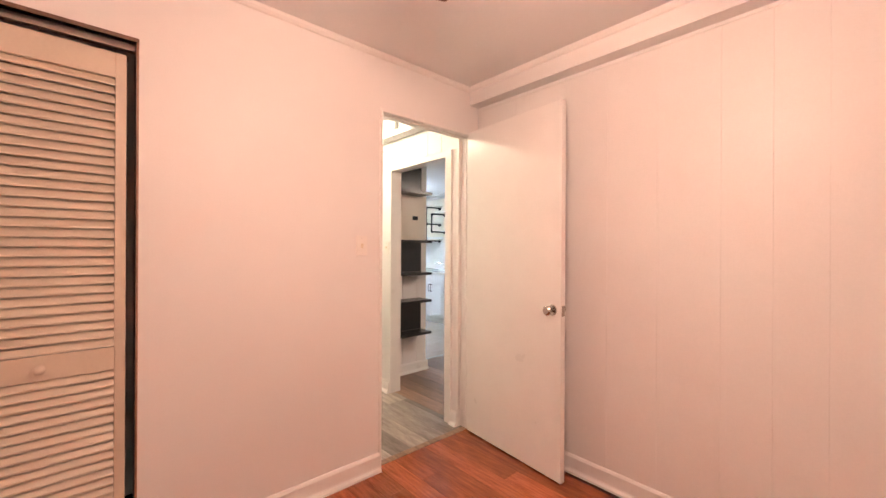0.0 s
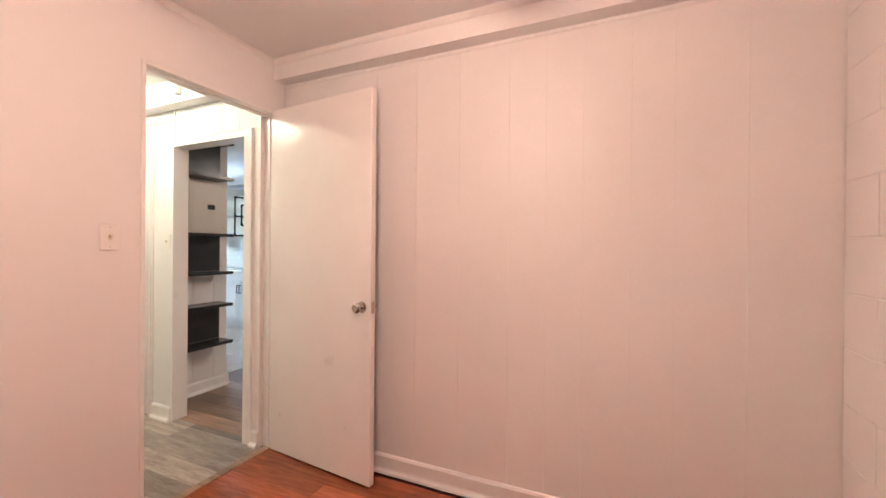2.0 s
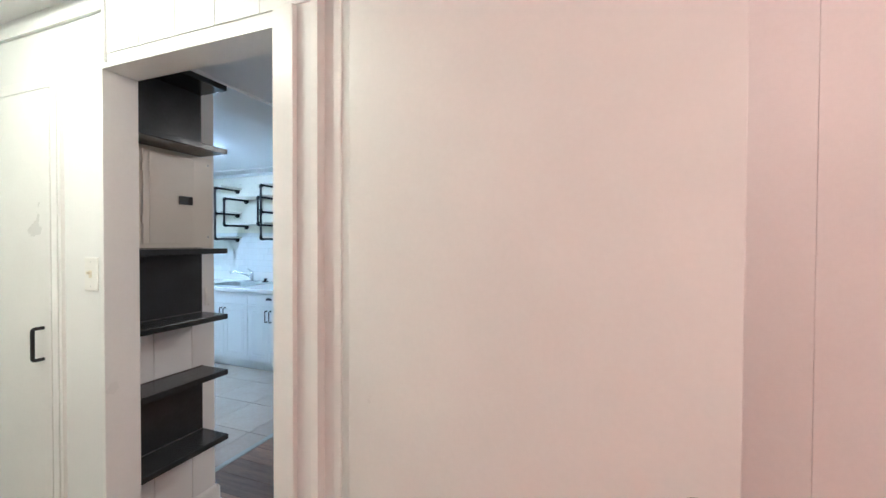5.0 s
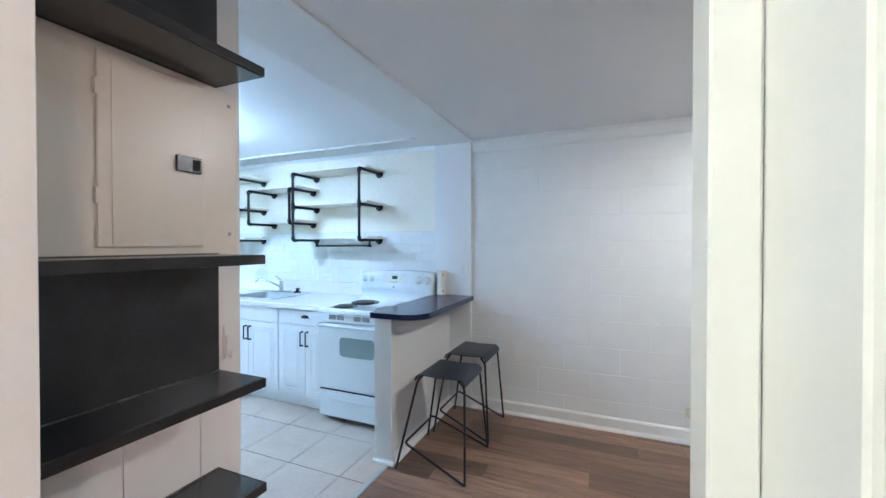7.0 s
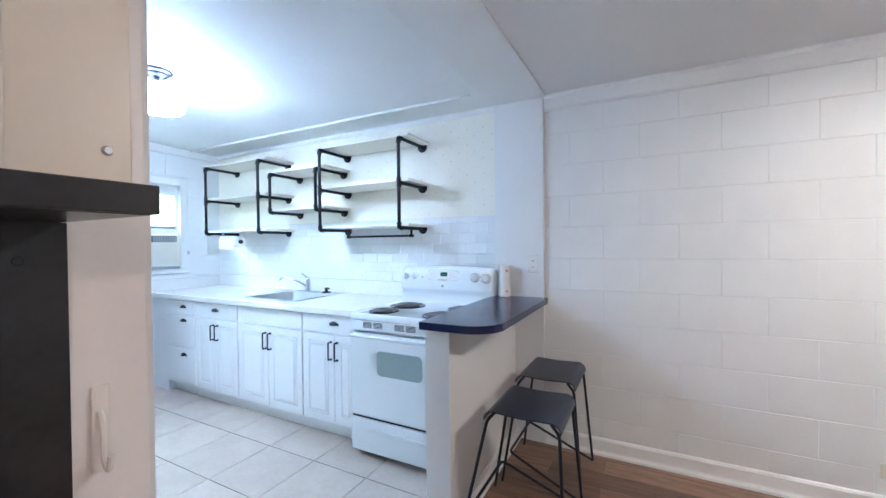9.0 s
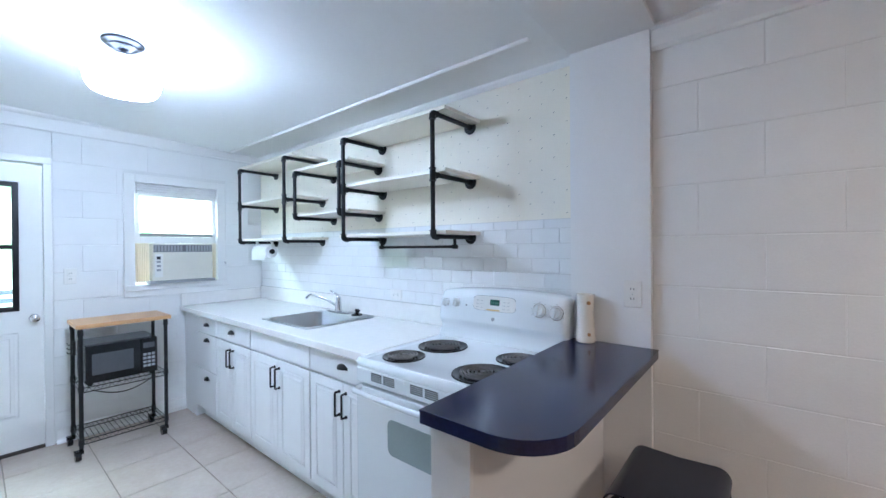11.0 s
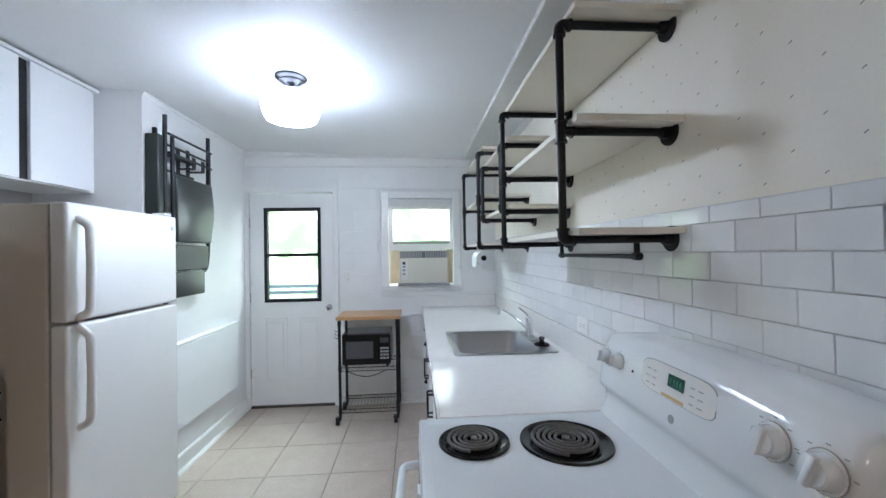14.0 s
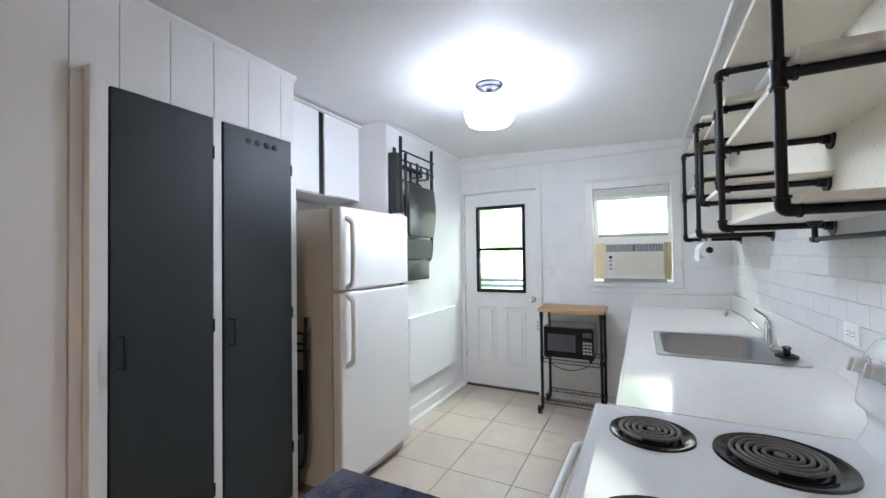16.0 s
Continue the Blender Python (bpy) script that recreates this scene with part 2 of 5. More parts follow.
SHADE_BED = mat("lit_amber_glass", (0.9, 0.9, 0.9), 0.3, var=0.0, bump=0.0, emit=BED_GLOW)
SHADE_LIV = mat("lit_white_glass", (0.9, 0.9, 0.9), 0.3, var=0.0, bump=0.0, emit=LIVING_GLOW)
GRASS = mat("grass_ground", (0.10, 0.17, 0.05), 0.9, var=0.2, scale=2, bump=0.5)
CONCRETE = mat("lanai_concrete", (0.42, 0.41, 0.39), 0.85, var=0.1, scale=4, bump=0.3)

# ---- mesh helpers ----


def box(bm, x0, x1, y0, y1, z0, z1):
    v = [bm.verts.new((x, y, z)) for z in (z0, z1) for y in (y0, y1) for x in (x0, x1)]
    for f in ((0, 2, 3, 1), (4, 5, 7, 6), (0, 1, 5, 4), (1, 3, 7, 5), (3, 2, 6, 7), (2, 0, 4, 6)):
        bm.faces.new([v[i] for i in f])
    return v


def cyl(bm, p0, p1, r0, r1=None, seg=14, caps=True):
    p0, p1 = Vector(p0), Vector(p1)
    r1 = r0 if r1 is None else r1
    q = (p1 - p0).to_track_quat('Z', 'Y')
    rings = []
    for p, r in ((p0, r0), (p1, r1)):
        rings.append([bm.verts.new(p + q @ Vector((r * math.cos(2 * math.pi * i / seg), r * math.sin(2 * math.pi * i / seg), 0))) for i in range(seg)])
    for i in range(seg):
        bm.faces.new((rings[0][i], rings[0][(i + 1) % seg], rings[1][(i + 1) % seg], rings[1][i]))
    if caps:
        bm.faces.new(rings[0][::-1])
        bm.faces.new(rings[1])


def tube(bm, pts, r, seg=8, closed=False):
    """A round bar along a line of points."""
    pts = [Vector(p) for p in pts]
    n = len(pts)
    rings = []
    up = None
    for i, p in enumerate(pts):
        a = pts[(i - 1) % n] if (i or closed) else p
        b = pts[(i + 1) % n] if (i < n - 1 or closed) else p
        d = (b - a).normalized()
        if up is None:
            up = d.orthogonal().normalized()
        up = (up - d * up.dot(d)).normalized()
        side = d.cross(up)
        rings.append([bm.verts.new(p + r * (math.cos(2 * math.pi * k / seg) * up + math.sin(2 * math.pi * k / seg) * side)) for k in range(seg)])
    for i in range(n if closed else n - 1):
        a, b = rings[i], rings[(i + 1) % n]
        for k in range(seg):
            bm.faces.new((a[k], a[(k + 1) % seg], b[(k + 1) % seg], b[k]))
    if not closed:
        bm.faces.new(rings[0][::-1])
        bm.faces.new(rings[-1])


def bend(pts, r=0.03, steps=5):
    """Rounds the corners of a line of points."""
    pts = [Vector(p) for p in pts]
    out = [pts[0]]
    for a, b, c in zip(pts, pts[1:], pts[2:]):
        u, w = (a - b), (c - b)
        k = min(r, u.length * 0.48, w.length * 0.48)
        s, e = b + u.normalized() * k, b + w.normalized() * k
        for i in range(steps + 1):
            t = i / steps
            out.append((1 - t) ** 2 * s + 2 * t * (1 - t) * b + t * t * e)
    return out + [pts[-1]]


def lathe(bm, prof, cx, cy, cz=0.0, seg=28):
    """Turns (radius, height) pairs round an upright axis."""
    rings = [[bm.verts.new((cx + r * math.cos(2 * math.pi * i / seg), cy + r * math.sin(2 * math.pi * i / seg), cz + z)) for i in range(seg)] for r, z in prof]
    for a, b in zip(rings, rings[1:]):
        for i in range(seg):
            bm.faces.new((a[i], a[(i + 1) % seg], b[(i + 1) % seg], b[i]))
    bm.faces.new(rings[0][::-1])
    bm.faces.new(rings[-1])


def prism(bm, pts, z0, z1):
    """An upright prism over a plan outline."""
    a = [bm.verts.new((x, y, z0)) for x, y in pts]
    b = [bm.verts.new((x, y, z1)) for x, y in pts]
    n = len(pts)
    for i in range(n):
        bm.faces.new((a[i], a[(i + 1) % n], b[(i + 1) % n], b[i]))
    bm.faces.new(a[::-1])
    bm.faces.new(b)


def sweep_profile(bm, prof, axis, a0, a1):
    """A moulding: a closed profile drawn along x (profile in y, z) or along y (profile in x, z)."""
    ends = []
    for a in (a0, a1):
        ends.append([bm.verts.new((a, p, q) if axis == 'x' else (p, a, q)) for p, q in prof])
    n = len(prof)
    for i in range(n):
        bm.faces.new((ends[0][i], ends[0][(i + 1) % n], ends[1][(i + 1) % n], ends[1][i]))
    bm.faces.new(ends[0][::-1])
    bm.faces.new(ends[1])


def finish(bm, bevel=0.0, seg=2):
    if bevel:
        bmesh.ops.bevel(bm, geom=list(bm.edges), offset=bevel, segments=seg, profile=0.5, affect='EDGES', clamp_overlap=True)
    bmesh.ops.recalc_face_normals(bm, faces=list(bm.faces))
    return bm


def mesh(name, bm, material, smooth=False):
    me = bpy.data.meshes.new(name)
    bmesh.ops.recalc_face_normals(bm, faces=list(bm.faces))
    bm.to_mesh(me)
    bm.free()
    me.materials.append(material)
    if smooth:
        me.polygons.foreach_set("use_smooth", [True] * len(me.polygons))
        me.set_sharp_from_angle(angle=radians(40))
    return me


def thing(name, label, category, x=0, y=0, z=0, rz=0, group="", kind=""):
    ob = new(name)
    ob.empty_display_size = 0.05
    ob.matrix_basis = pose(x, y, z, 0, 0, rz)
    return tagged(ob, label, category, group, kind)


def part(name, bm, material, parent, label="", smooth=False, local=False):
    """One mesh under a thing or under a part; drawn in the room's own coordinates unless local."""
    ob = new(name, mesh(name, bm, material, smooth))
    ob.parent = parent
    if parent.type == 'EMPTY' and not local:
        ob.matrix_parent_inverse = parent.matrix_basis.inverted()
    return tagged(ob, label)


def solid(name, bm, material, label="", category="", kind="", smooth=False, group=""):
    return tagged(new(name, mesh(name, bm, material, smooth)), label, category, group, kind)


def structure(name, bm, material, label=""):
    return solid(name, bm, material, label, "", "structure")


def bx(x0, x1, y0, y1, z0, z1, bevel=0.0, seg=2):
    bm = bmesh.new()
    box(bm, x0, x1, y0, y1, z0, z1)
    return finish(bm, bevel, seg)


def holed(bm, axis, p0, p1, a0, a1, z0, z1, holes):
    """A wall across x ('x': runs along x, thick in y) or along y, with openings (a0, a1, z0, z1)."""
    cuts = sorted({a0, a1, *[h[0] for h in holes], *[h[1] for h in holes]})
    cuts = [c for c in cuts if a0 <= c <= a1]
    for u, w in zip(cuts, cuts[1:]):
        mid = (u + w) / 2
        zs = [z0]
        for h in sorted(h for h in holes if h[0] < mid < h[1]):
            zs += [h[2], h[3]]
        zs.append(z1)
        for lo, hi in zip(zs[::2], zs[1::2]):
            if hi - lo > 1e-4:
                if axis == 'x':
                    box(bm, u, w, p0, p1, lo, hi)
                else:
                    box(bm, p0, p1, u, w, lo, hi)


PIECES = {}


def slab_mesh(name, w, h, t, material, chamfer, side=None):
    """A flat piece with chamfered front edges, lying in local x (w) and y (h), front at z = t."""
    key = (name, round(w, 3), round(h, 3), round(t, 4), material.name)
    if key not in PIECES:
        bm = bmesh.new()
        c = chamfer
        s = c if side is None else side
        rings = [[(0, 0, 0), (w, 0, 0), (w, h, 0), (0, h, 0)], [(0, 0, t - c), (w, 0, t - c), (w, h, t - c), (0, h, t - c)], [(s, c, t), (w - s, c, t), (w - s, h - c, t), (s, h - c, t)]]
        vs = [[bm.verts.new(p) for p in r] for r in rings]
        for a, b in zip(vs, vs[1:]):
            for i in range(4):
                bm.faces.new((a[i], a[(i + 1) % 4], b[(i + 1) % 4], b[i]))
        bm.faces.new(vs[2])
        PIECES[key] = mesh(name, bm, material)
    return PIECES[key]


def piece(name, me, parent, m):
    ob = new(name, me)
    ob.parent = parent
    ob.matrix_basis = m
    return ob


FACE_S = Matrix(((1, 0, 0, 0), (0, 0, -1, 0), (0, 1, 0, 0), (0, 0, 0, 1)))    # front looks to -y, local y is up
FACE_N = Matrix(((-1, 0, 0, 0), (0, 0, 1, 0), (0, 1, 0, 0), (0, 0, 0, 1)))    # front looks to +y
FACE_W = Matrix(((0, 0, -1, 0), (-1, 0, 0, 0), (0, 1, 0, 0), (0, 0, 0, 1)))   # front looks to -x
FACE_E = Matrix(((0, 0, 1, 0), (1, 0, 0, 0), (0, 1, 0, 0), (0, 0, 0, 1)))     # front looks to +x

# ---- setting: floors ----
floor_k = structure("floor_kitchen", bx(-3.67, -0.22, -2.95, 0.103, -0.10, -0.006), FLOORGROUT, "grouted bed of the kitchen tile floor")
floor_l = structure("floor_living", bx(-0.22, 4.8, -3.05, 0.05, -0.10, -0.006), SEAM, "bed of the brown plank floor")
floor_h = structure("floor_hall", bx(-0.6, 1.35, -4.3, -3.05, -0.10, -0.006), SEAM, "bed of the grey plank floor in the hall")
floor_b = structure("floor_bedroom", bx(1.35, 4.2, -6.6, -3.0, -0.10, -0.006), SEAM, "bed of the red-brown laminate floor")
structure("threshold_tile", bx(-0.245, -0.205, -2.33, -1.04, -0.004, 0.006, 0.002), CONCRETE, "grey strip between tile and plank floor")
structure("threshold_bedroom", bx(1.33, 1.375, -3.83, -3.08, -0.004, 0.006, 0.003), BROWNWOOD, "brown wooden strip in the bedroom doorway")

# ---- setting: ceilings ----
bm = bmesh.new()
sweep_profile(bm, [(0.12, 2.362), (-0.2, 2.365), (-3.0, 2.47), (-3.0, 2.60), (0.12, 2.60)], 'x', -3.85, -0.35)
structure("ceiling_kitchen", bm, CEIL, "white textured ceiling")
structure("ceiling_living", bx(0.02, 4.8, -3.0, 0.2, 2.348, 2.60), CEIL, "white ceiling")
structure("ceiling_beam", bx(-0.35, 0.02, -3.0, 0.0, 2.335, 2.60, 0.004), CEIL, "white boxed beam between kitchen and living room")
structure("ceiling_hall", bx(-0.6, 1.35, -4.3, -3.0, 2.45, 2.60), CEIL, "white hall ceiling")
structure("ceiling_bedroom", bx(1.35, 4.2, -6.6, -3.0, 2.49, 2.62), CEIL, "white bedroom ceiling")
bm = bmesh.new()
sweep_profile(bm, [(-0.226, 2.372), (-0.226, 2.357), (-0.220, 2.350), (-0.208, 2.350), (-0.204, 2.357), (-0.204, 2.372)], 'x', -3.65, -0.45)
structure("trim_ceiling_strip", bm, TRIM, "thin white strip along the kitchen ceiling")
bm = bmesh.new()
sweep_profile(bm, [(0.103, 2.368), (0.066, 2.368), (0.074, 2.350), (0.090, 2.336), (0.103, 2.330)], 'x', -3.67, -0.345)
structure("trim_crown_kitchen", bm, TRIM, "small white crown moulding")

# ---- setting: walls ----
bm = bmesh.new()
box(bm, -3.85, -0.345, 0.103, 0.24, 0.0, 2.60)
box(bm, -0.345, -0.006, 0.0, 0.24, 0.0, 2.60)
box(bm, -0.006, 4.8, 0.028, 0.24, 0.0, 2.60)
wall_n = structure("wall_north", bm, JOINT, "white painted masonry wall")
structure("wall_stub", bx(-0.347, -0.004, -0.004, 0.23, 0.0, 2.335), WHITE, "smooth white plastered wall end")
structure("wall_papered", bx(-3.67, -0.348, 0.099, 0.103, 1.567, 2.36), PAPERED, "cream wallpaper with small grey dashes")
DOOR_Y = (-2.28, -1.48)
WIN_Y, WIN_Z = (-0.965, -0.315), (1.135, 2.0)
bm = bmesh.new()
holed(bm, 'y', -3.85, -3.674, -3.2, 0.2, 0.0, 2.60, [(DOOR_Y[0], DOOR_Y[1], 0.0, 2.05), (WIN_Y[0], WIN_Y[1], WIN_Z[0], WIN_Z[1])])
wall_w = structure("wall_west", bm, JOINT, "white painted block wall with back door and window")
structure("wall_chairs", bx(-3.674, -2.27, -3.0, -2.31, 0.0, 2.48), WHITE, "smooth white wall beside the back door")
structure("wall_alcove", bx(-2.27, -1.40, -3.0, -2.92, 0.0, 2.48), WHITE, "white wall behind the refrigerator")
bm = bmesh.new()
box(bm, -1.40, 0.045, -2.99, -2.383, 0.0, 2.48)
wall_p = structure("wall_pantry", bm, WHITE, "white panelled partition with built-in pantry")
bm = bmesh.new()
holed(bm, 'x', -3.1, -3.0, -0.6, 1.30, 0.0, 2.60, [(0.414, 1.167, 0.0, 2.035)])
wall_h = structure("wall_hall", bm, WHITE, "white panelled hall wall with an open doorway")
bm = bmesh.new()
box(bm, 1.30, 5.2, -2.992, -2.88, 0.0, 2.60)
wall_br = structure("wall_bedroom", bm, WHITE, "white panelled bedroom wall")
bm = bmesh.new()
holed(bm, 'y', 1.30, 1.40, -6.6, -3.0, 0.0, 2.60, [(-3.84, -3.07, 0.0, 2.15), (-6.3, -5.0, 0.0, 2.145)])
structure("wall_doorway", bm, WHITE, "white bedroom wall with doorway and closet opening")
wall_be = structure("wall_bedroom_east", bx(4.198, 4.34, -6.6, -2.992, 0.0, 2.62), WHITE, "white painted block wall of the bedroom")
structure("wall_bedroom_south", bx(1.30, 4.34, -6.7, -6.6, 0.0, 2.62), WHITE, "white bedroom wall")
structure("wall_living_east", bx(4.8, 4.9, -2.88, 0.24, 0.0, 2.60), WHITE, "white living room wall")
structure("wall_hall_west", bx(-0.7, -0.6, -4.4, -3.0, 0.0, 2.60), WHITE, "white hall wall")
structure("wall_hall_south", bx(-0.7, 1.30, -4.4, -4.3, 0.0, 2.60), WHITE, "white hall wall")
bm = bmesh.new()
box(bm, 0.72, 1.30, -6.6, -6.5, 0, 2.4)
box(bm, 0.72, 1.30, -4.9, -4.8, 0, 2.4)
box(bm, 0.66, 0.72, -6.6, -4.8, 0, 2.4)
box(bm, 0.66, 1.30, -6.6, -4.8, 2.4, 2.45)
structure("wall_closet", bm, WHITE, "plain inside of the bedroom closet")
structure("beam_bedroom", bx(1.40, 4.19, -3.09, -2.992, 2.365, 2.49, 0.003), WHITE, "white boxed beam along the bedroom ceiling")
structure("beam_hall", bx(-0.6, 1.30, -3.2, -3.1, 2.30, 2.45, 0.003), WHITE, "white boxed beam along the hall ceiling")

# mouldings and baseboards
bm = bmesh.new()
CROWN = [(0, 0), (-0.022, 0), (-0.018, -0.014), (-0.009, -0.026), (0, -0.032)]
sweep_profile(bm, [(1.40 - p, 2.49 + q) for p, q in CROWN], 'y', -6.6, -3.09)
sweep_profile(bm, [(-3.09 + p, 2.49 + q) for p, q in CROWN], 'x', 1.40, 4.19)
structure("trim_crown_bedroom", bm, TRIM, "thin white crown moulding")
bm = bmesh.new()
sweep_profile(bm, [(-3.2 + p, 2.45 + q) for p, q in CROWN], 'x', -0.6, 1.30)
structure("trim_crown_hall", bm, TRIM, "thin white crown moulding")
bm = bmesh.new()
sweep_profile(bm, [(0.028, 2.36), (-0.012, 2.36), (-0.012, 2.335), (0.002, 2.325), (0.004, 2.26), (0.014, 2.248), (0.028, 2.245)], 'x', 0.0, 4.8)
structure("trim_frieze_living", bm, TRIM, "white frieze board under the living room ceiling")
bm = bmesh.new()
sweep_profile(bm, [(-3.674, 2.45), (-3.640, 2.45), (-3.640, 2.405), (-3.648, 2.395), (-3.664, 2.385), (-3.664, 2.30), (-3.674, 2.295)], 'y', -2.31, 0.103)
structure("trim_frieze_west", bm, TRIM, "white frieze board and crown over the back door")
bm = bmesh.new()
sweep_profile(bm, [(-2.352 - p, 2.44 + q) for p, q in CROWN], 'x', -1.41, 0.05)
sweep_profile(bm, [(-2.31 - p * 0.7, 2.44 + q * 0.7) for p, q in CROWN], 'x', -3.64, -2.27)
structure("trim_crown_pantry", bm, TRIM, "thin white crown moulding")


def base_profile(s, h=0.105, t=0.016, shoe=0.018):
    """Baseboard with a rounded shoe; s is the way it stands out."""
    return [(0, 0), (s * (t + shoe), 0), (s * (t + shoe * 0.85), 0.012), (s * (t + 0.003), 0.022), (s * t, 0.03), (s * t, h - 0.015), (s * t * 0.6, h - 0.004), (s * t * 0.35, h), (0, h)]


bm = bmesh.new()
sweep_profile(bm, [(0.026 + p, q) for p, q in base_profile(-1)], 'x', 0.0, 4.8)
sweep_profile(bm, [(-0.2 + p, q) for p, q in base_profile(1, h=0.09)], 'y', -1.03, 0.0)
sweep_profile(bm, [(-1.045 + p, q) for p, q in base_profile(-1, h=0.03, t=0.004)], 'x', -0.335, -0.175)
structure("baseboard_living", bm, TRIM, "white baseboard")
bm = bmesh.new()
sweep_profile(bm, [(-2.31 + p, q) for p, q in base_profile(1, h=0.12)], 'x', -3.67, -2.27)
sweep_profile(bm, [(-3.67 + p, q) for p, q in base_profile(1)], 'y', -1.43, -0.60)
structure("baseboard_kitchen", bm, TRIM, "white baseboard with a rounded shoe")
bm = bmesh.new()
sweep_profile(bm, [(-2.992 + p, q) for p, q in base_profile(-1)], 'x', 1.42, 4.19)
sweep_profile(bm, [(1.40 + p, q) for p, q in base_profile(1)], 'y', -4.99, -3.85)
structure("baseboard_bedroom", bm, TRIM, "white baseboard")
bm = bmesh.new()
sweep_profile(bm, [(-3.1 + p, q) for p, q in base_profile(-1)], 'x', 0.19, 0.405)
sweep_profile(bm, [(-3.1 + p, q) for p, q in base_profile(-1)], 'x', 1.235, 1.298)
sweep_profile(bm, [(0.05 + p, q) for p, q in base_profile(1)], 'y', -3.0, -2.383)
sweep_profile(bm, [(-2.383 + p, q) for p, q in base_profile(1)], 'x', -0.015, 0.066)
structure("baseboard_hall", bm, TRIM, "white baseboard")

# doorway linings and casings
bm = bmesh.new()
box(bm, 1.293, 1.407, -3.075, -3.055, 0, 2.146)
box(bm, 1.293, 1.407, -3.855, -3.836, 0, 2.146)
box(bm, 1.293, 1.407, -3.855, -3.055, 2.146, 2.165)
box(bm, 1.335, 1.36, -3.082, -3.07, 0, 2.15)
box(bm, 1.335, 1.36, -3.84, -3.828, 0, 2.15)
box(bm, 1.335, 1.36, -3.828, -3.082, 2.138, 2.15)
structure("door_frame_bedroom", finish(bm, 0.002, 1), TRIM, "white painted door frame with stop")
bm = bmesh.new()
sweep_profile(bm, [(1.282, -0.0), (1.304, 0), (1.304, 2.2), (1.282, 2.2)], 'y', -3.105, -3.05)
structure("trim_casing_bedroom", bm, TRIM, "white door casing")
bm = bmesh.new()
box(bm, 1.167, 1.235, -3.118, -3.1, 0, 2.075)
box(bm, 1.161, 1.1665, -3.106, -2.99, 0, 2.031)
box(bm, 1.139, 1.1605, -3.03, -2.989, 0, 2.0305)
box(bm, 0.400, 0.418, -3.104, -2.99, 0, 2.031)
box(bm, 0.400, 1.1665, -3.1035, -2.99, 2.031, 2.045)
structure("door_frame_hall", finish(bm, 0.0015, 1), TRIM, "white lining and casing of the open hall doorway")
bm = bmesh.new()
box(bm, 0.175, 0.19, -3.112, -3.1, 0.0, 2.05)
box(bm, 0.43, 0.442, -3.112, -3.1, 2.05, 2.30)
box(bm, -0.6, 0.43, -3.112, -3.1, 2.225, 2.25)
structure("trim_battens_hall", bm, TRIM, "thin white battens on the hall wall")

# panels: upright boards with grooves between them


def boards(parent, face, rows, material, t=0.008, gap=0.003):
    """rows: (a0, a1, z0, z1) stretches along the wall; face places them."""
    for a0, a1, z0, z1 in rows:
        me = slab_mesh("panel", a1 - a0 - gap, z1 - z0, t, material, 0.0006)
        piece("panel", me, parent, face(a0 + gap / 2, z0))


cuts = [1.41, 1.75, 2.12, 2.38, 2.64, 2.91, 3.094, 3.265, 3.47, 3.64, 3.90, 4.19]
boards(wall_br, lambda a, z: Matrix.Translation((a, -2.992, z)) @ FACE_S, [(a, b, 0.0, 2.365) for a, b in zip(cuts, cuts[1:])], PANEL, 0.003, 0.0006)
cuts = [0.442, 0.604, 0.771, 0.939, 1.108, 1.298]
boards(wall_h, lambda a, z: Matrix.Translation((a, -3.1, z)) @ FACE_S, [(a, b, 2.078, 2.30) for a, b in zip(cuts, cuts[1:])], PANEL, 0.004)
cuts = [-1.40, -1.307, -1.105, -0.924, -0.733, -0.55, -0.40, -0.21, -0.02]
boards(wall_p, lambda a, z: Matrix.Translation((-a, -2.383, z)) @ FACE_N, [(-b, -a, 2.05 if b < -0.45 else 0.0, 2.455) for a, b in zip(cuts, cuts[1:])], PANEL, 0.039)
cuts = [-2.99, -2.894, -2.704, -2.515, -2.3835]
boards(wall_p, lambda a, z: Matrix.Translation((0.045, a, z)) @ FACE_E, [(a, b, 0.0, 2.335) for a, b in zip(cuts, cuts[1:])], PANEL, 0.005)

# ---- shelf column: black shelves, black backs, breaker panel ----
for z in (2.21, 1.89, 1.385, 1.05, 0.764, 0.43):
    sh = thing("wall_shelf", "glossy black painted wooden wall shelf with chipped edge", "shelf", 0.05, -2.73, z, group="black wall shelves")
    bm = bmesh.new()
    box(bm, 0.05, 0.236, -2.998, -2.466, z, z + 0.026)
    part("board", finish(bm, 0.002, 1), BLACKPAINT, sh)
    part("front_edge", bx(0.236, 0.240, -2.998, -2.462, z + 0.0005, z + 0.0255, 0.0015), BLACKPAINT, sh)
    part("end_edge", bx(0.05, 0.236, -2.466, -2.462, z + 0.0005, z + 0.0255, 0.0015), BLACKPAINT, sh)
    part("caulk_line", bx(0.058, 0.064, -2.99, -2.466, z + 0.026, z + 0.029, 0.001), BLACKCHIP, sh, "worn grey line along the wall")
for z0, z1 in ((1.916, 2.21), (1.076, 1.385), (0.456, 0.764)):
    bp = thing("back_panel", "black painted back board between two wall shelves", "panel", 0.05, -2.73, z0, group="black back boards")
    part("board", bx(0.0505, 0.0565, -2.998, -2.462, z0, z1), BLACKPAINT, bp)
    for y in (-2.90, -2.50):
        bm = bmesh.new()
        cyl(bm, (0.0565, y, z1 - 0.04), (0.0578, y, z1 - 0.04), 0.005, 0.004, 8)
        part("nail_head", bm, BLACKPAINT, bp)
brk = thing("breaker_panel", "white painted metal breaker panel with rust stains", "electrical panel", 0.05, -2.63, 1.41)
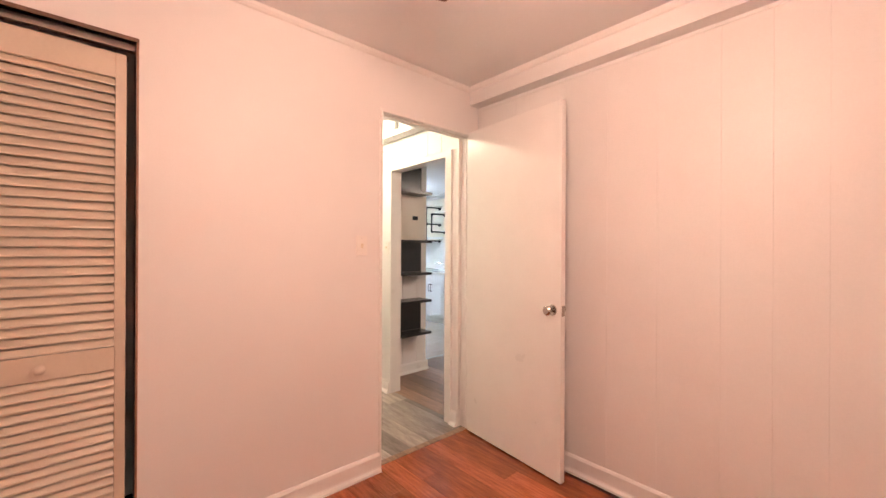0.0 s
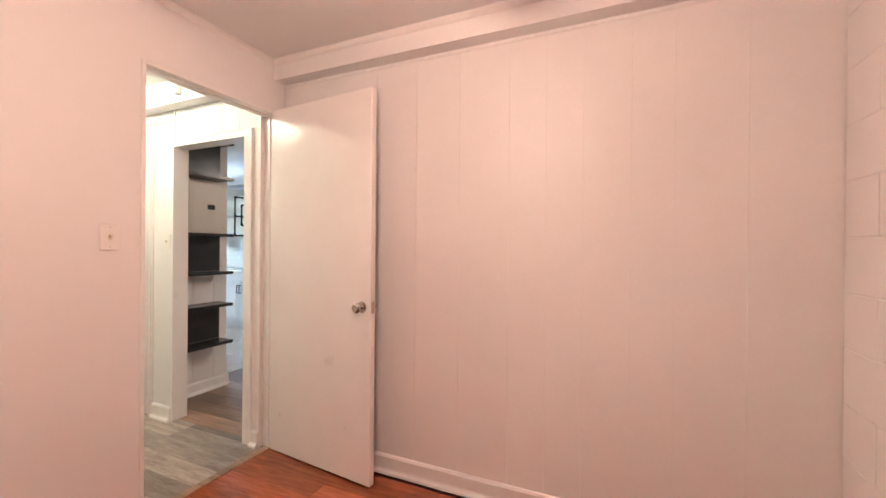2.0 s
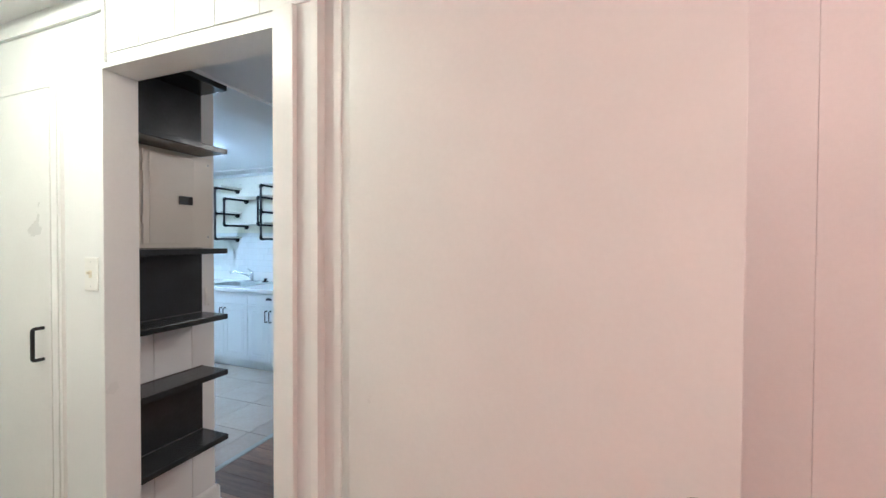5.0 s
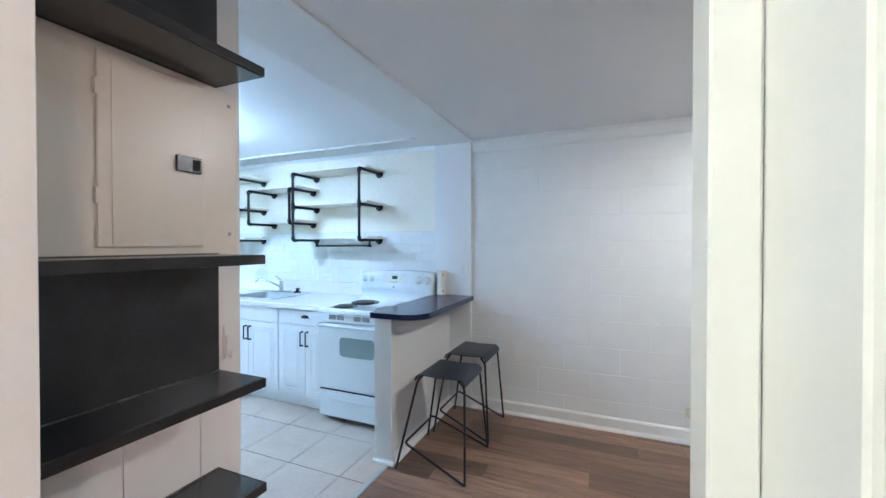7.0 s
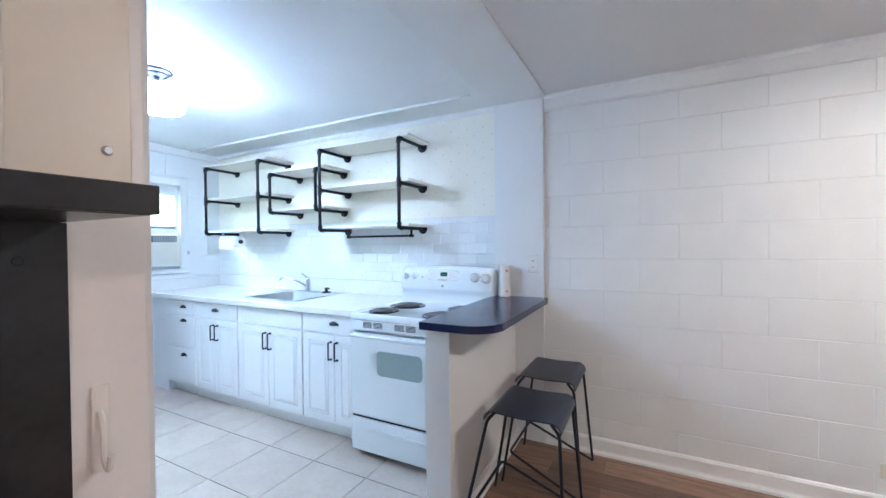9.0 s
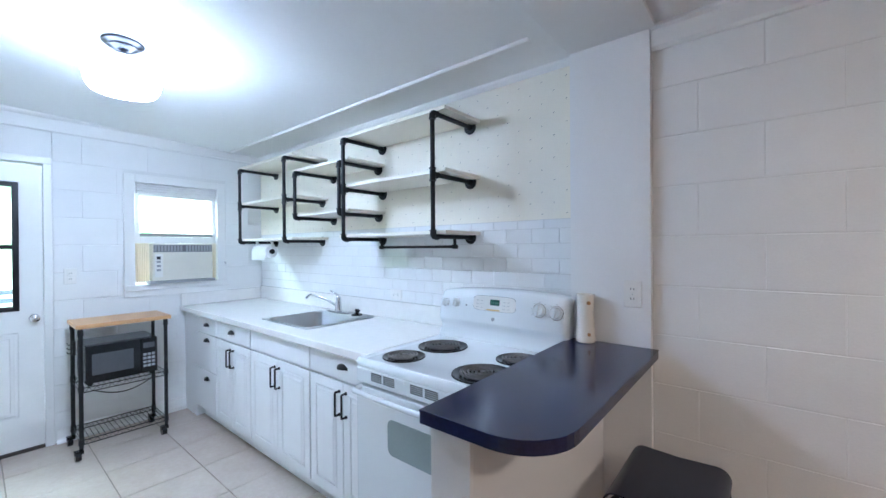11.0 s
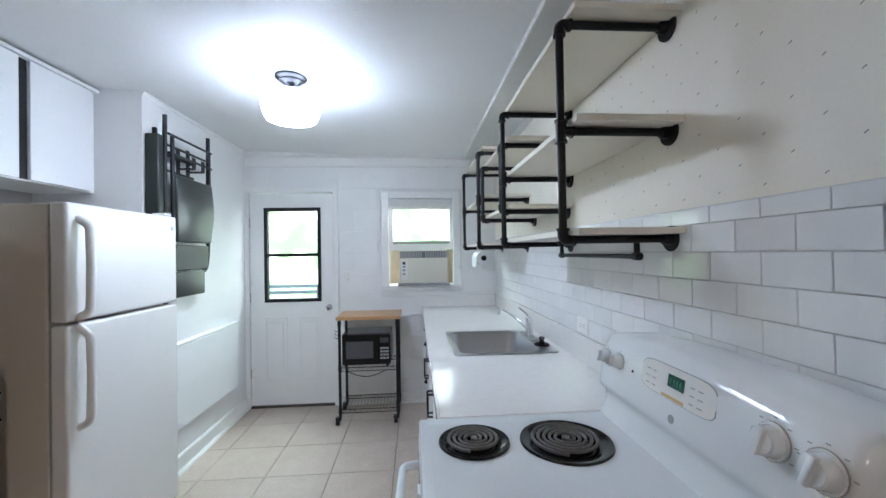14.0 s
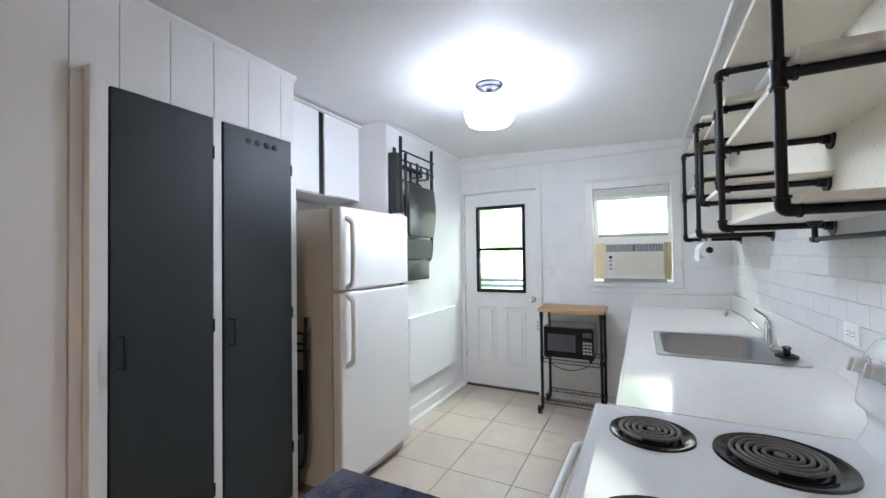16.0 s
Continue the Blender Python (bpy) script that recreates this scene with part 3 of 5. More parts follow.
STAINED = mat("stained_panel_paint", (0.74, 0.70, 0.61), 0.33, var=0.03, scale=3, bump=0.06, dirt=0.5, dirt_color=(0.52, 0.40, 0.25))
part("cover", bx(0.0505, 0.056, -2.90, -2.40, 1.412, 1.888, 0.002), STAINED, brk)
pdoor = part("door", bx(0.056, 0.063, -2.755, -2.508, 1.432, 1.872, 0.003), STAINED, brk)
part("seam_strip", bx(0.063, 0.065, -2.728, -2.722, 1.44, 1.865), STAINED, pdoor)
part("latch", bx(0.063, 0.071, -2.588, -2.520, 1.63, 1.672, 0.002), BLACKPAINT, pdoor, "black sliding latch")
part("latch_slot", bx(0.071, 0.0725, -2.546, -2.526, 1.637, 1.666), DARK, pdoor)
for z in (1.53, 1.77):
    part("hinge", bx(0.056, 0.066, -2.760, -2.754, z, z + 0.035), STAINED, brk)
for y, z in ((-2.86, 1.47), (-2.86, 1.85), (-2.425, 1.47), (-2.425, 1.85)):
    bm = bmesh.new()
    cyl(bm, (0.056, y, z), (0.060, y, z), 0.006, 0.004, 10)
    part("screw", bm, STEEL, brk)
hook = thing("adhesive_hook", "small white adhesive wall hook", "hook", 0.05, -2.42, 1.12)
part("plate", bx(0.0505, 0.055, -2.444, -2.426, 1.10, 1.20, 0.003), PLASTIC, hook)
bm = bmesh.new()
tube(bm, bend([(0.055, -2.436, 1.17), (0.062, -2.436, 1.16), (0.062, -2.436, 1.115), (0.074, -2.436, 1.105), (0.078, -2.436, 1.125)], 0.008), 0.0035)
part("prong", bm, PLASTIC, hook, smooth=True)
EDGE = thing("junction_strip", "narrow yellowed plastic strip under a shelf", "wall strip", 0.05, -2.985, 1.08)
part("strip", bx(0.058, 0.066, -2.997, -2.975, 1.10, 1.36, 0.002), IVORY, EDGE)

# ---- pantry doors ----


def pantry_door(x0, x1, holes):
    d = thing("pantry_door", "closed charcoal painted flat pantry door", "door", (x0 + x1) / 2, -2.345, 0.06, group="pantry doors")
    leaf = part("leaf", bx(x0, x1, -2.38, -2.322, 0.06, 2.04, 0.002), CHARCOAL, d)
    hx = x1 - 0.03
    bm = bmesh.new()
    tube(bm, bend([(hx, -2.322, 0.975), (hx, -2.285, 0.975), (hx, -2.285, 1.095), (hx, -2.322, 1.095)], 0.006, 3), 0.006)
    part("handle", bm, BLACKPIPE, d, "black bar handle", smooth=True)
    for k in range(holes):
        bm = bmesh.new()
        cx = x1 - 0.13 - 0.053 * k
        cyl(bm, (cx, -2.3215, 1.982), (cx, -2.3185, 1.982), 0.0155, 0.0145, 16)
        part("vent_hole", bm, DARK, d, "dark round vent hole")
    for z in (0.3, 1.05, 1.85):
        part("hinge", bx(x0 - 0.006, x0 + 0.002, -2.335, -2.318, z, z + 0.06, 0.002), BLACKPIPE, d)


pantry_door(-0.905, -0.512, 0)
pantry_door(-1.356, -0.957, 4)
bm = bmesh.new()
box(bm, -0.507, -0.470, -2.382, -2.325, 0.0, 2.05)
box(bm, -0.952, -0.91, -2.382, -2.33, 0.0, 2.05)
box(bm, -1.40, -1.361, -2.382, -2.33, 0.0, 2.05)
box(bm, -0.468, -0.440, -2.382, -2.295, 0.0, 2.09)
box(bm, -0.439, -0.402, -2.382, -2.338, 0.0, 2.06)
structure("trim_pantry_frame", finish(bm, 0.002, 1), TRIM, "white stiles round the pantry doors")

# ---- hall door, switch ----
hd = thing("hall_door", "closed white flush hall closet door", "door", -0.13, -3.1, 0.02)
part("leaf", bx(-0.40, 0.135, -3.118, -3.101, 0.02, 2.0, 0.002), TRIM, hd)
bm = bmesh.new()
tube(bm, bend([(0.092, -3.118, 1.01), (0.092, -3.15, 1.01), (0.092, -3.15, 1.125), (0.092, -3.118, 1.125)], 0.008, 3), 0.0065)
part("handle", bm, BLACKPIPE, hd, "black bar handle", smooth=True)
bm = bmesh.new()
box(bm, 0.139, 0.172, -3.116, -3.1, 0, 2.045)
box(bm, -0.45, -0.405, -3.116, -3.1, 0, 2.045)
box(bm, -0.405, 0.139, -3.116, -3.1, 2.004, 2.045)
structure("trim_casing_hall", finish(bm, 0.0015, 1), TRIM, "white casing round the hall closet door")


def wall_plate(name, label, m, toggle=True):
    """A cover plate with a toggle or two sockets, drawn facing -y at its middle."""
    p = new(name)
    p.empty_display_size = 0.03
    tagged(p, label, "switch" if toggle else "outlet")
    part("plate", bx(-0.036, 0.036, -0.007, 0.0, -0.058, 0.058, 0.0035), IVORY if "ivory" in label else PLASTIC, p, local=True)
    if toggle:
        part("frame", bx(-0.007, 0.007, -0.0085, -0.006, -0.013, 0.013), IVORY, p, local=True)
        part("toggle", bx(-0.004, 0.004, -0.019, -0.006, 0.0, 0.010, 0.001), IVORY, p, local=True)
        zs = (-0.043, 0.043)
    else:
        for s in (-0.021, 0.021):
            soc = part("socket", bx(-0.017, 0.017, -0.009, -0.006, s - 0.014, s + 0.014, 0.004), PLASTIC, p, local=True)
            for k in (-0.006, 0.006):
                o = part("slot", bx(k - 0.0013, k + 0.0013, -0.0096, -0.009, s - 0.003, s + 0.006), DARK, soc, local=True)
        zs = (0.0,)
    for z in zs:
        bm = bmesh.new()
        cyl(bm, (0, -0.006, z), (0, -0.0075, z), 0.003, 0.002, 8)
        part("screw", bm, STEEL, p, local=True)
    p.matrix_basis = m
    return p


wall_plate("light_switch", "white toggle light switch on the hall wall", pose(0.35, -3.1, 1.33))
wall_plate("light_switch", "white toggle light switch beside the bedroom door", pose(1.40, -3.975, 1.338, 0, 0, 90))
wall_plate("wall_outlet", "ivory double outlet near the living room floor", pose(1.685, 0.0252, 0.225, 0, 90, 0), False)
wall_plate("wall_outlet", "white outlet plate beside the bar top", pose(-0.075, -0.004, 1.215), False)
wall_plate("wall_outlet", "white double outlet among the wall tiles", pose(-1.648, 0.093, 1.092, 0, 90, 0), False)
wall_plate("wall_outlet", "white outlet on the block wall beside the back door", pose(-3.671, -1.348, 1.228, 0, 0, 90), False)

# ---- bedroom door, standing open ----
bd = thing("bedroom_door", "open white flush bedroom door with round nickel knob", "door", 1.402, -3.066, 0.012, -5.6)
part("leaf", bx(0.0, 0.815, -0.036, 0.0, 0.0, 2.152, 0.002), TRIM, bd, local=True)


def knob(parent, x, y0, z, s):
    bm = bmesh.new()
    for r0, r1, a, b in ((0.032, 0.030, 0, 0.006), (0.011, 0.011, 0.006, 0.03), (0.016, 0.027, 0.03, 0.042), (0.027, 0.027, 0.042, 0.052), (0.027, 0.018, 0.052, 0.060)):
        cyl(bm, (x, y0 + s * a, z), (x, y0 + s * b, z), r0, r1, 20)
    part("door_knob", bm, NICKEL, parent, "round satin nickel knob", smooth=True, local=True)


knob(bd, 0.755, -0.036, 0.965, -1)
knob(bd, 0.755, 0.0, 0.965, 1)
part("latch_plate", bx(0.815, 0.8165, -0.030, -0.006, 0.935, 0.995), NICKEL, bd, local=True)
for z in (0.25, 1.05, 1.9):
    bm = bmesh.new()
    cyl(bm, (-0.006, -0.004, z), (-0.006, -0.004, z + 0.09), 0.006, seg=10)
    part("hinge", bm, TRIM, bd, local=True)

# ---- bedroom closet: louvered bifold ----


def louver_leaf(y0, y1, x, tilt):
    d = thing("closet_door", "cream louvered bifold closet door, slightly folded", "door", x, y0, 0.03, tilt, group="closet doors")
    w = y1 - y0
    H = 2.07
    for nm, a, b, z0, z1 in (("stile", 0.0, 0.035, 0, H), ("stile", w - 0.035, w, 0, H), ("rail", 0.035, w - 0.035, 0, 0.13), ("rail", 0.035, w - 0.035, 0.805, 0.895), ("rail", 0.035, w - 0.035, H - 0.10, H)):
        part(nm, bx(-0.014, 0.014, a, b, z0, z1, 0.002), LOUVER, d, local=True)
    bm = bmesh.new()
    for lo, hi in ((0.13, 0.805), (0.895, H - 0.10)):
        n = round((hi - lo) / 0.036)
        for k in range(n):
            z = lo + (k + 0.5) * (hi - lo) / n
            vs = [bm.verts.new(p) for p in ((-0.012, 0.03, z + 0.020), (-0.012, w - 0.03, z + 0.020), (0.012, w - 0.03, z - 0.014), (0.012, 0.03, z - 0.014), (-0.012, 0.03, z + 0.026), (-0.012, w - 0.03, z + 0.026), (0.012, w - 0.03, z - 0.008), (0.012, 0.03, z - 0.008))]
            for f in ((0, 1, 2, 3), (7, 6, 5, 4), (0, 4, 5, 1), (1, 5, 6, 2), (2, 6, 7, 3), (3, 7, 4, 0)):
                bm.faces.new([vs[i] for i in f])
    part("louver_slats", bm, LOUVER, d, local=True)
    return d, w


d, w = louver_leaf(-5.45, -5.028, 1.355, 2)
bm = bmesh.new()
lathe(bm, [(0.006, 0), (0.006, 0.012), (0.016, 0.018), (0.017, 0.026), (0.010, 0.031)], 0, 0, 0, 16)
for v in bm.verts:
    v.co = Vector((0.014 + v.co.z, 0.18 + v.co.x, 0.85 + v.co.y))
part("knob", bm, LOUVER, d, "round wooden knob", smooth=True, local=True)
d, w = louver_leaf(-5.88, -5.465, 1.335, -2)
d, w = louver_leaf(-6.29, -5.885, 1.335, 2)
structure("trim_closet_track", bx(1.34, 1.37, -6.3, -5.0, 2.118, 2.145), NICKEL, "metal track over the closet doors")
structure("trim_closet_edge", bx(1.31, 1.402, -5.0, -4.992, 0, 2.145), BROWNWOOD, "dark closet jamb")
structure("trim_closet_head", bx(1.31, 1.404, -6.3, -4.992, 2.145, 2.16), BROWNWOOD, "dark closet head jamb")

# ---- ceiling fan ----
FX, FY = 2.86, -4.42
fan = thing("ceiling_fan", "brown wooden ceiling fan with a lit amber globe", "ceiling fan", FX, FY, 2.49)
bm = bmesh.new()
lathe(bm, [(0.07, 0), (0.07, -0.03), (0.02, -0.045), (0.02, -0.10), (0.11, -0.115), (0.12, -0.17), (0.09, -0.20), (0.05, -0.21)], FX, FY, 2.49)
part("motor", bm, NICKEL, fan, smooth=True)
bm = bmesh.new()
lathe(bm, [(0.05, 0), (0.11, -0.03), (0.125, -0.07), (0.09, -0.115), (0.03, -0.13)], FX, FY, 2.28)
part("globe", bm, SHADE_BED, fan, "lit glass globe", smooth=True)
for k in range(5):
    a = radians(155 + 72 * k)
    bm = bmesh.new()
    prism(bm, [(0.12, -0.02), (0.20, -0.05), (0.66, -0.065), (0.71, -0.04), (0.72, 0.0), (0.71, 0.04), (0.66, 0.065), (0.20, 0.05), (0.12, 0.02)], 2.315, 2.322)
    bmesh.ops.rotate(bm, verts=list(bm.verts), cent=(0, 0, 2.32), matrix=Euler((radians(10), 0, 0)).to_matrix())
    bmesh.ops.rotate(bm, verts=list(bm.verts), cent=(0, 0, 0), matrix=Euler((0, 0, a)).to_matrix())
    bmesh.ops.translate(bm, verts=list(bm.verts), vec=(FX, FY, 0))
    part("blade", bm, FANWOOD, fan)


def dome_lamp(name, label, x, y, z, r, material, h=0.055):
    t = thing(name, label, "ceiling light", x, y, z)
    bm = bmesh.new()
    lathe(bm, [(r * 0.9, 0), (r * 0.9, -0.02), (r * 0.6, -0.022)], x, y, z)
    part("base", bm, NICKEL, t, smooth=True)
    bm = bmesh.new()
    lathe(bm, [(r * 0.9, -0.0205), (r, -0.026), (r * 0.93, -0.03 - h * 0.4), (r * 0.65, -0.03 - h * 0.8), (r * 0.2, -0.03 - h)], x, y, z)
    part("shade", bm, material, t, "lit glass shade", smooth=True)


dome_lamp("hall_light", "lit warm glass dome light on the hall ceiling", 0.45, -3.68, 2.45, 0.12, SHADE_HALL)
lv = thing("living_light", "lit white drum light on the living room ceiling", "ceiling light", 2.0, -1.17, 2.348)
bm = bmesh.new()
lathe(bm, [(0.06, 0), (0.06, -0.02), (0.165, -0.03), (0.17, -0.085), (0.163, -0.088), (0.155, -0.07), (0.02, -0.07)], 2.0, -1.17, 2.348)
part("drum", bm, TRIM, lv, "white metal drum", smooth=True)
bm = bmesh.new()
lathe(bm, [(0.150, -0.074), (0.148, -0.098), (0.135, -0.110), (0.08, -0.118), (0.01, -0.121)], 2.0, -1.17, 2.348)
part("diffuser", bm, SHADE_LIV, lv, "glowing round diffuser", smooth=True)
det = thing("door_chime", "small white box on the hall beam", "chime", 0.64, -3.2, 2.35)
part("body", bx(0.62, 0.66, -3.232, -3.2, 2.345, 2.425, 0.004), PLASTIC, det)

# ---- back door ----
kd = thing("back_door", "closed white panelled back door with a black-framed window", "door", -3.70, -1.88, 0.0)
bm = bmesh.new()
holed(bm, 'y', -3.722, -3.682, -2.27, -1.49, 0.02, 2.035, [(-2.126, -1.622, 1.015, 1.89)])
part("leaf", bm, TRIM, kd)
bm = bmesh.new()
for y0, y1 in ((-2.14, -1.93), (-1.825, -1.615)):
    sw = 0.018
    for a, b, c, d in ((y0, y1, 0.83, 0.83 + sw), (y0, y1, 0.25, 0.25 + sw), (y0, y0 + sw, 0.25, 0.848), (y1 - sw, y1, 0.25, 0.848)):
        box(bm, -3.683, -3.675, a, b, c, d)
    box(bm, -3.683, -3.674, y0 + 0.04, y1 - 0.04, 0.29, 0.81)
part("moulded_panels", finish(bm, 0.004, 2), TRIM, kd)
win = bmesh.new()
for a, b, c, d in ((-2.14, -2.108, 1.0, 1.905), (-1.64, -1.608, 1.0, 1.905), (-2.108, -1.64, 1.0, 1.032), (-2.108, -1.64, 1.873, 1.905), (-2.108, -1.64, 1.435, 1.465)):
    box(win, -3.728, -3.672, a, b, c, d)
wf = part("window_frame", finish(win, 0.002, 1), BLACKPIPE, kd, "black metal window frame")
for c, d in ((1.032, 1.435), (1.465, 1.873)):
    g = part("pane", bx(-3.703, -3.699, -2.108, -1.64, c, d), GLASS, wf)
    g.visible_shadow = False
bm = bmesh.new()
for r0, r1, a, b in ((0.030, 0.028, 0, 0.006), (0.011, 0.011, 0.006, 0.03), (0.016, 0.027, 0.03, 0.042), (0.027, 0.024, 0.042, 0.056), (0.024, 0.012, 0.056, 0.061)):
    cyl(bm, (-3.682 + a, -1.535, 0.94), (-3.682 + b, -1.535, 0.94), r0, r1, 20)
part("door_knob", bm, CHROME, kd, "round chrome knob", smooth=True)
for z in (0.28, 1.0, 1.72):
    part("hinge", bx(-3.684, -3.674, -2.296, -2.268, z, z + 0.09, 0.002), NICKEL, kd, "steel hinge")
bm = bmesh.new()
for a, b, c, d in ((-2.31, -2.272, 0, 2.05), (-1.488, -1.44, 0, 2.05), (-2.31, -1.44, 2.05, 2.10)):
    box(bm, -3.74, -3.655, a, b, c, d)
structure("door_frame_back", finish(bm, 0.003, 1), TRIM, "white door frame")
structure("door_sill_back", bx(-3.80, -3.66, -2.272, -1.488, -0.006, 0.018, 0.003), SEAM, "dark metal threshold")

# ---- kitchen window with air conditioner ----
w1 = thing("window_1", "white sash window raised over an air conditioner", "window", -3.70, -0.64, 1.12, kind="structure")
bm = bmesh.new()
for a, b, c, d in ((-1.03, -0.955, 1.10, 2.055), (-0.325, -0.25, 1.10, 2.055), (-0.955, -0.325, 1.985, 2.055)):
    box(bm, -3.80, -3.655, a, b, c, d)
part("window_frame", finish(bm, 0.004, 1), TRIM, w1)
part("window_sill", bx(-3.80, -3.635, -1.03, -0.25, 1.085, 1.132, 0.004), TRIM, w1)
bm = bmesh.new()
for a, b, c, d in ((-0.955, -0.915, 1.48, 1.985), (-0.355, -0.325, 1.48, 1.985), (-0.915, -0.355, 1.882, 1.985), (-0.915, -0.355, 1.48, 1.535)):
    box(bm, -3.735, -3.70, a, b, c, d)
for k in range(4):
    box(bm, -3.70, -3.672 + 0.003 * (k % 2), -0.94, -0.34, 1.900 + 0.021 * k, 1.916 + 0.021 * k)
sash = part("sash", finish(bm, 0.002, 1), TRIM, w1)
g = part("pane", bx(-3.72, -3.716, -0.915, -0.355, 1.565, 1.882), GLASS, sash)
g.visible_shadow = False
bm = bmesh.new()
box(bm, -3.735, -3.695, -0.915, -0.355, 1.537, 1.565)
part("meeting_rail", bm, STEEL, sash)
part("apron", bx(-3.668, -3.657, -1.03, -0.22, 1.03, 1.083, 0.003), TRIM, w1)
part("crank", bx(-3.655, -3.60, -0.27, -0.245, 1.28, 1.31, 0.004), TRIM, w1)
ac = thing("air_conditioner", "cream window air conditioner with warm, backlit-toned side panels", "air conditioner", -3.70, -0.62, 1.135)
part("body", bx(-3.80, -3.600, -0.852, -0.388, 1.160, 1.478, 0.008), CREAM, ac)
bm = bmesh.new()
for y0, y1 in ((-0.842, -0.63), (-0.610, -0.398)):
    for k in range(9):
        yy = y0 + (y1 - y0) * (k + 0.5) / 9
        box(bm, -3.5998, -3.598, yy - 0.008, yy + 0.008, 1.405, 1.462)
part("vent_grille", bm, LABELGREY, ac, "grey louvered air outlet")
part("vent_recess", bx(-3.601, -3.5995, -0.844, -0.396, 1.402, 1.465), PEWTER, ac)
bm = bmesh.new()
for k in range(12):
    z = 1.205 + k * 0.0145
    box(bm, -3.601, -3.594, -0.765, -0.402, z, z + 0.008)
part("front_grille", finish(bm), CREAM, ac)
ctl = part("control_strip", bx(-3.6005, -3.596, -0.838, -0.78, 1.19, 1.385, 0.002), PLASTIC, ac)
for k in range(3):
    part("button", bx(-3.596, -3.5945, -0.824, -0.795, 1.24 + 0.035 * k, 1.26 + 0.035 * k), LABELGREY, ctl)
part("readout", bx(-3.596, -3.5945, -0.824, -0.795, 1.340, 1.366), MWGLASS, ctl)
for y0, y1, n in ((-0.952, -0.854, 8), (-0.386, -0.328, 5)):
    bm = bmesh.new()
    front = [(-3.69 + 0.012 * (k % 2), y0 + (y1 - y0) * k / (2 * n)) for k in range(2 * n + 1)]
    prism(bm, front + [(x - 0.004, y) for x, y in front[::-1]], 1.15, 1.479)
    part("side_panel", bm, WARM_PLEAT, ac, "pleated side panel tinted warm as if backlit")
bm = bmesh.new()
box(bm, -3.72, -3.60, -0.87, -0.37, 1.134, 1.158)
part("base_pan", bm, LABELGREY, ac)

# ---- countertop, cabinets ----
top = thing("countertop", "white laminate kitchen countertop with upstand", "countertop", -2.38, -0.31, 0.88)
SX0, SX1, SY0, SY1 = -2.42, -1.81, -0.51, 0.04
bm = bmesh.new()
for x0, x1, y0, y1 in ((-3.668, SX0 + 0.02, -0.632, 0.101), (SX1 - 0.02, -1.094, -0.632, 0.101), (SX0 + 0.02, SX1 - 0.02, -0.632, SY0 + 0.02), (SX0 + 0.02, SX1 - 0.02, SY1 - 0.02, 0.101)):
    box(bm, x0, x1, y0, y1, 0.882, 0.920)
bmesh.ops.remove_doubles(bm, verts=list(bm.verts), dist=1e-5)
part("worktop", bm, COUNTER, top)
part("front_edge", bx(-3.668, -1.094, -0.641, -0.632, 0.880, 0.9195, 0.003), COUNTER, top)
part("upstand", bx(-3.664, -1.094, 0.080, 0.0985, 0.921, 1.044, 0.002), COUNTER, top)
part("upstand", bx(-3.664, -3.644, -0.632, 0.079, 0.921, 1.03, 0.002), COUNTER, top)


def shaker(parent, x0, x1, z0, z1, y, raised=True):
    """A raised-panel front looking to -y."""
    leaf = part("door" if raised else "drawer_front", bx(x0, x1, y - 0.018, y, z0, z1, 0.003), CAB, parent)
    if raised:
        bm = bmesh.new()
        m = 0.052
        a, b, c, d = x0 + m, x1 - m, z0 + m, z1 - m
        yf = y - 0.018
        steps = [(0, 0.0), (0.004, -0.004), (0.010, -0.004), (0.014, 0.004), (0.030, -0.005)]
        rings = []
        for ins, off in steps:
            rings.append([bm.verts.new(p) for p in ((a + ins, yf + off, c + ins), (b - ins, yf + off, c + ins), (b - ins, yf + off, d - ins), (a + ins, yf + off, d - ins))])
        for r, s in zip(rings, rings[1:]):
            for i in range(4):
                bm.faces.new((r[i], r[(i + 1) % 4], s[(i + 1) % 4], s[i]))
        bm.faces.new(rings[-1])
        part("raised_panel", bm, CAB, leaf)
    return leaf


def bar_handle(parent, x, y, z0, z1):
    bm = bmesh.new()
    tube(bm, bend([(x, y, z0), (x, y - 0.03, z0), (x, y - 0.03, z1), (x, y, z1)], 0.006, 3), 0.0055)
    for z in (z0, z1):
        cyl(bm, (x, y, z), (x, y - 0.005, z), 0.009, seg=10)
    part("handle", bm, BLACKPIPE, parent, "black bar handle", smooth=True)


def cup_pull(parent, x, y, z):
    bm = bmesh.new()
    n, m = 12, 5
    rows = []
    for j in range(m + 1):
        b = math.pi / 2 * j / m
        rows.append([bm.verts.new((x + 0.042 * math.cos(math.pi * i / n) * math.cos(b * 0.35), y - 0.024 * math.sin(b) * math.sin(math.pi * i / n) - 0.001, z + 0.026 * math.sin(math.pi * i / n) * math.cos(b))) for i in range(n + 1)])
    for r, s in zip(rows, rows[1:]):
        for i in range(n):
            try:
                bm.faces.new((r[i], r[i + 1], s[i + 1], s[i]))
            except ValueError:
                pass
    box(bm, x - 0.042, x + 0.042, y - 0.003, y, z - 0.003, z + 0.012)
    part("cup_pull", bm, BLACKPIPE, parent, "black cup pull", smooth=True)


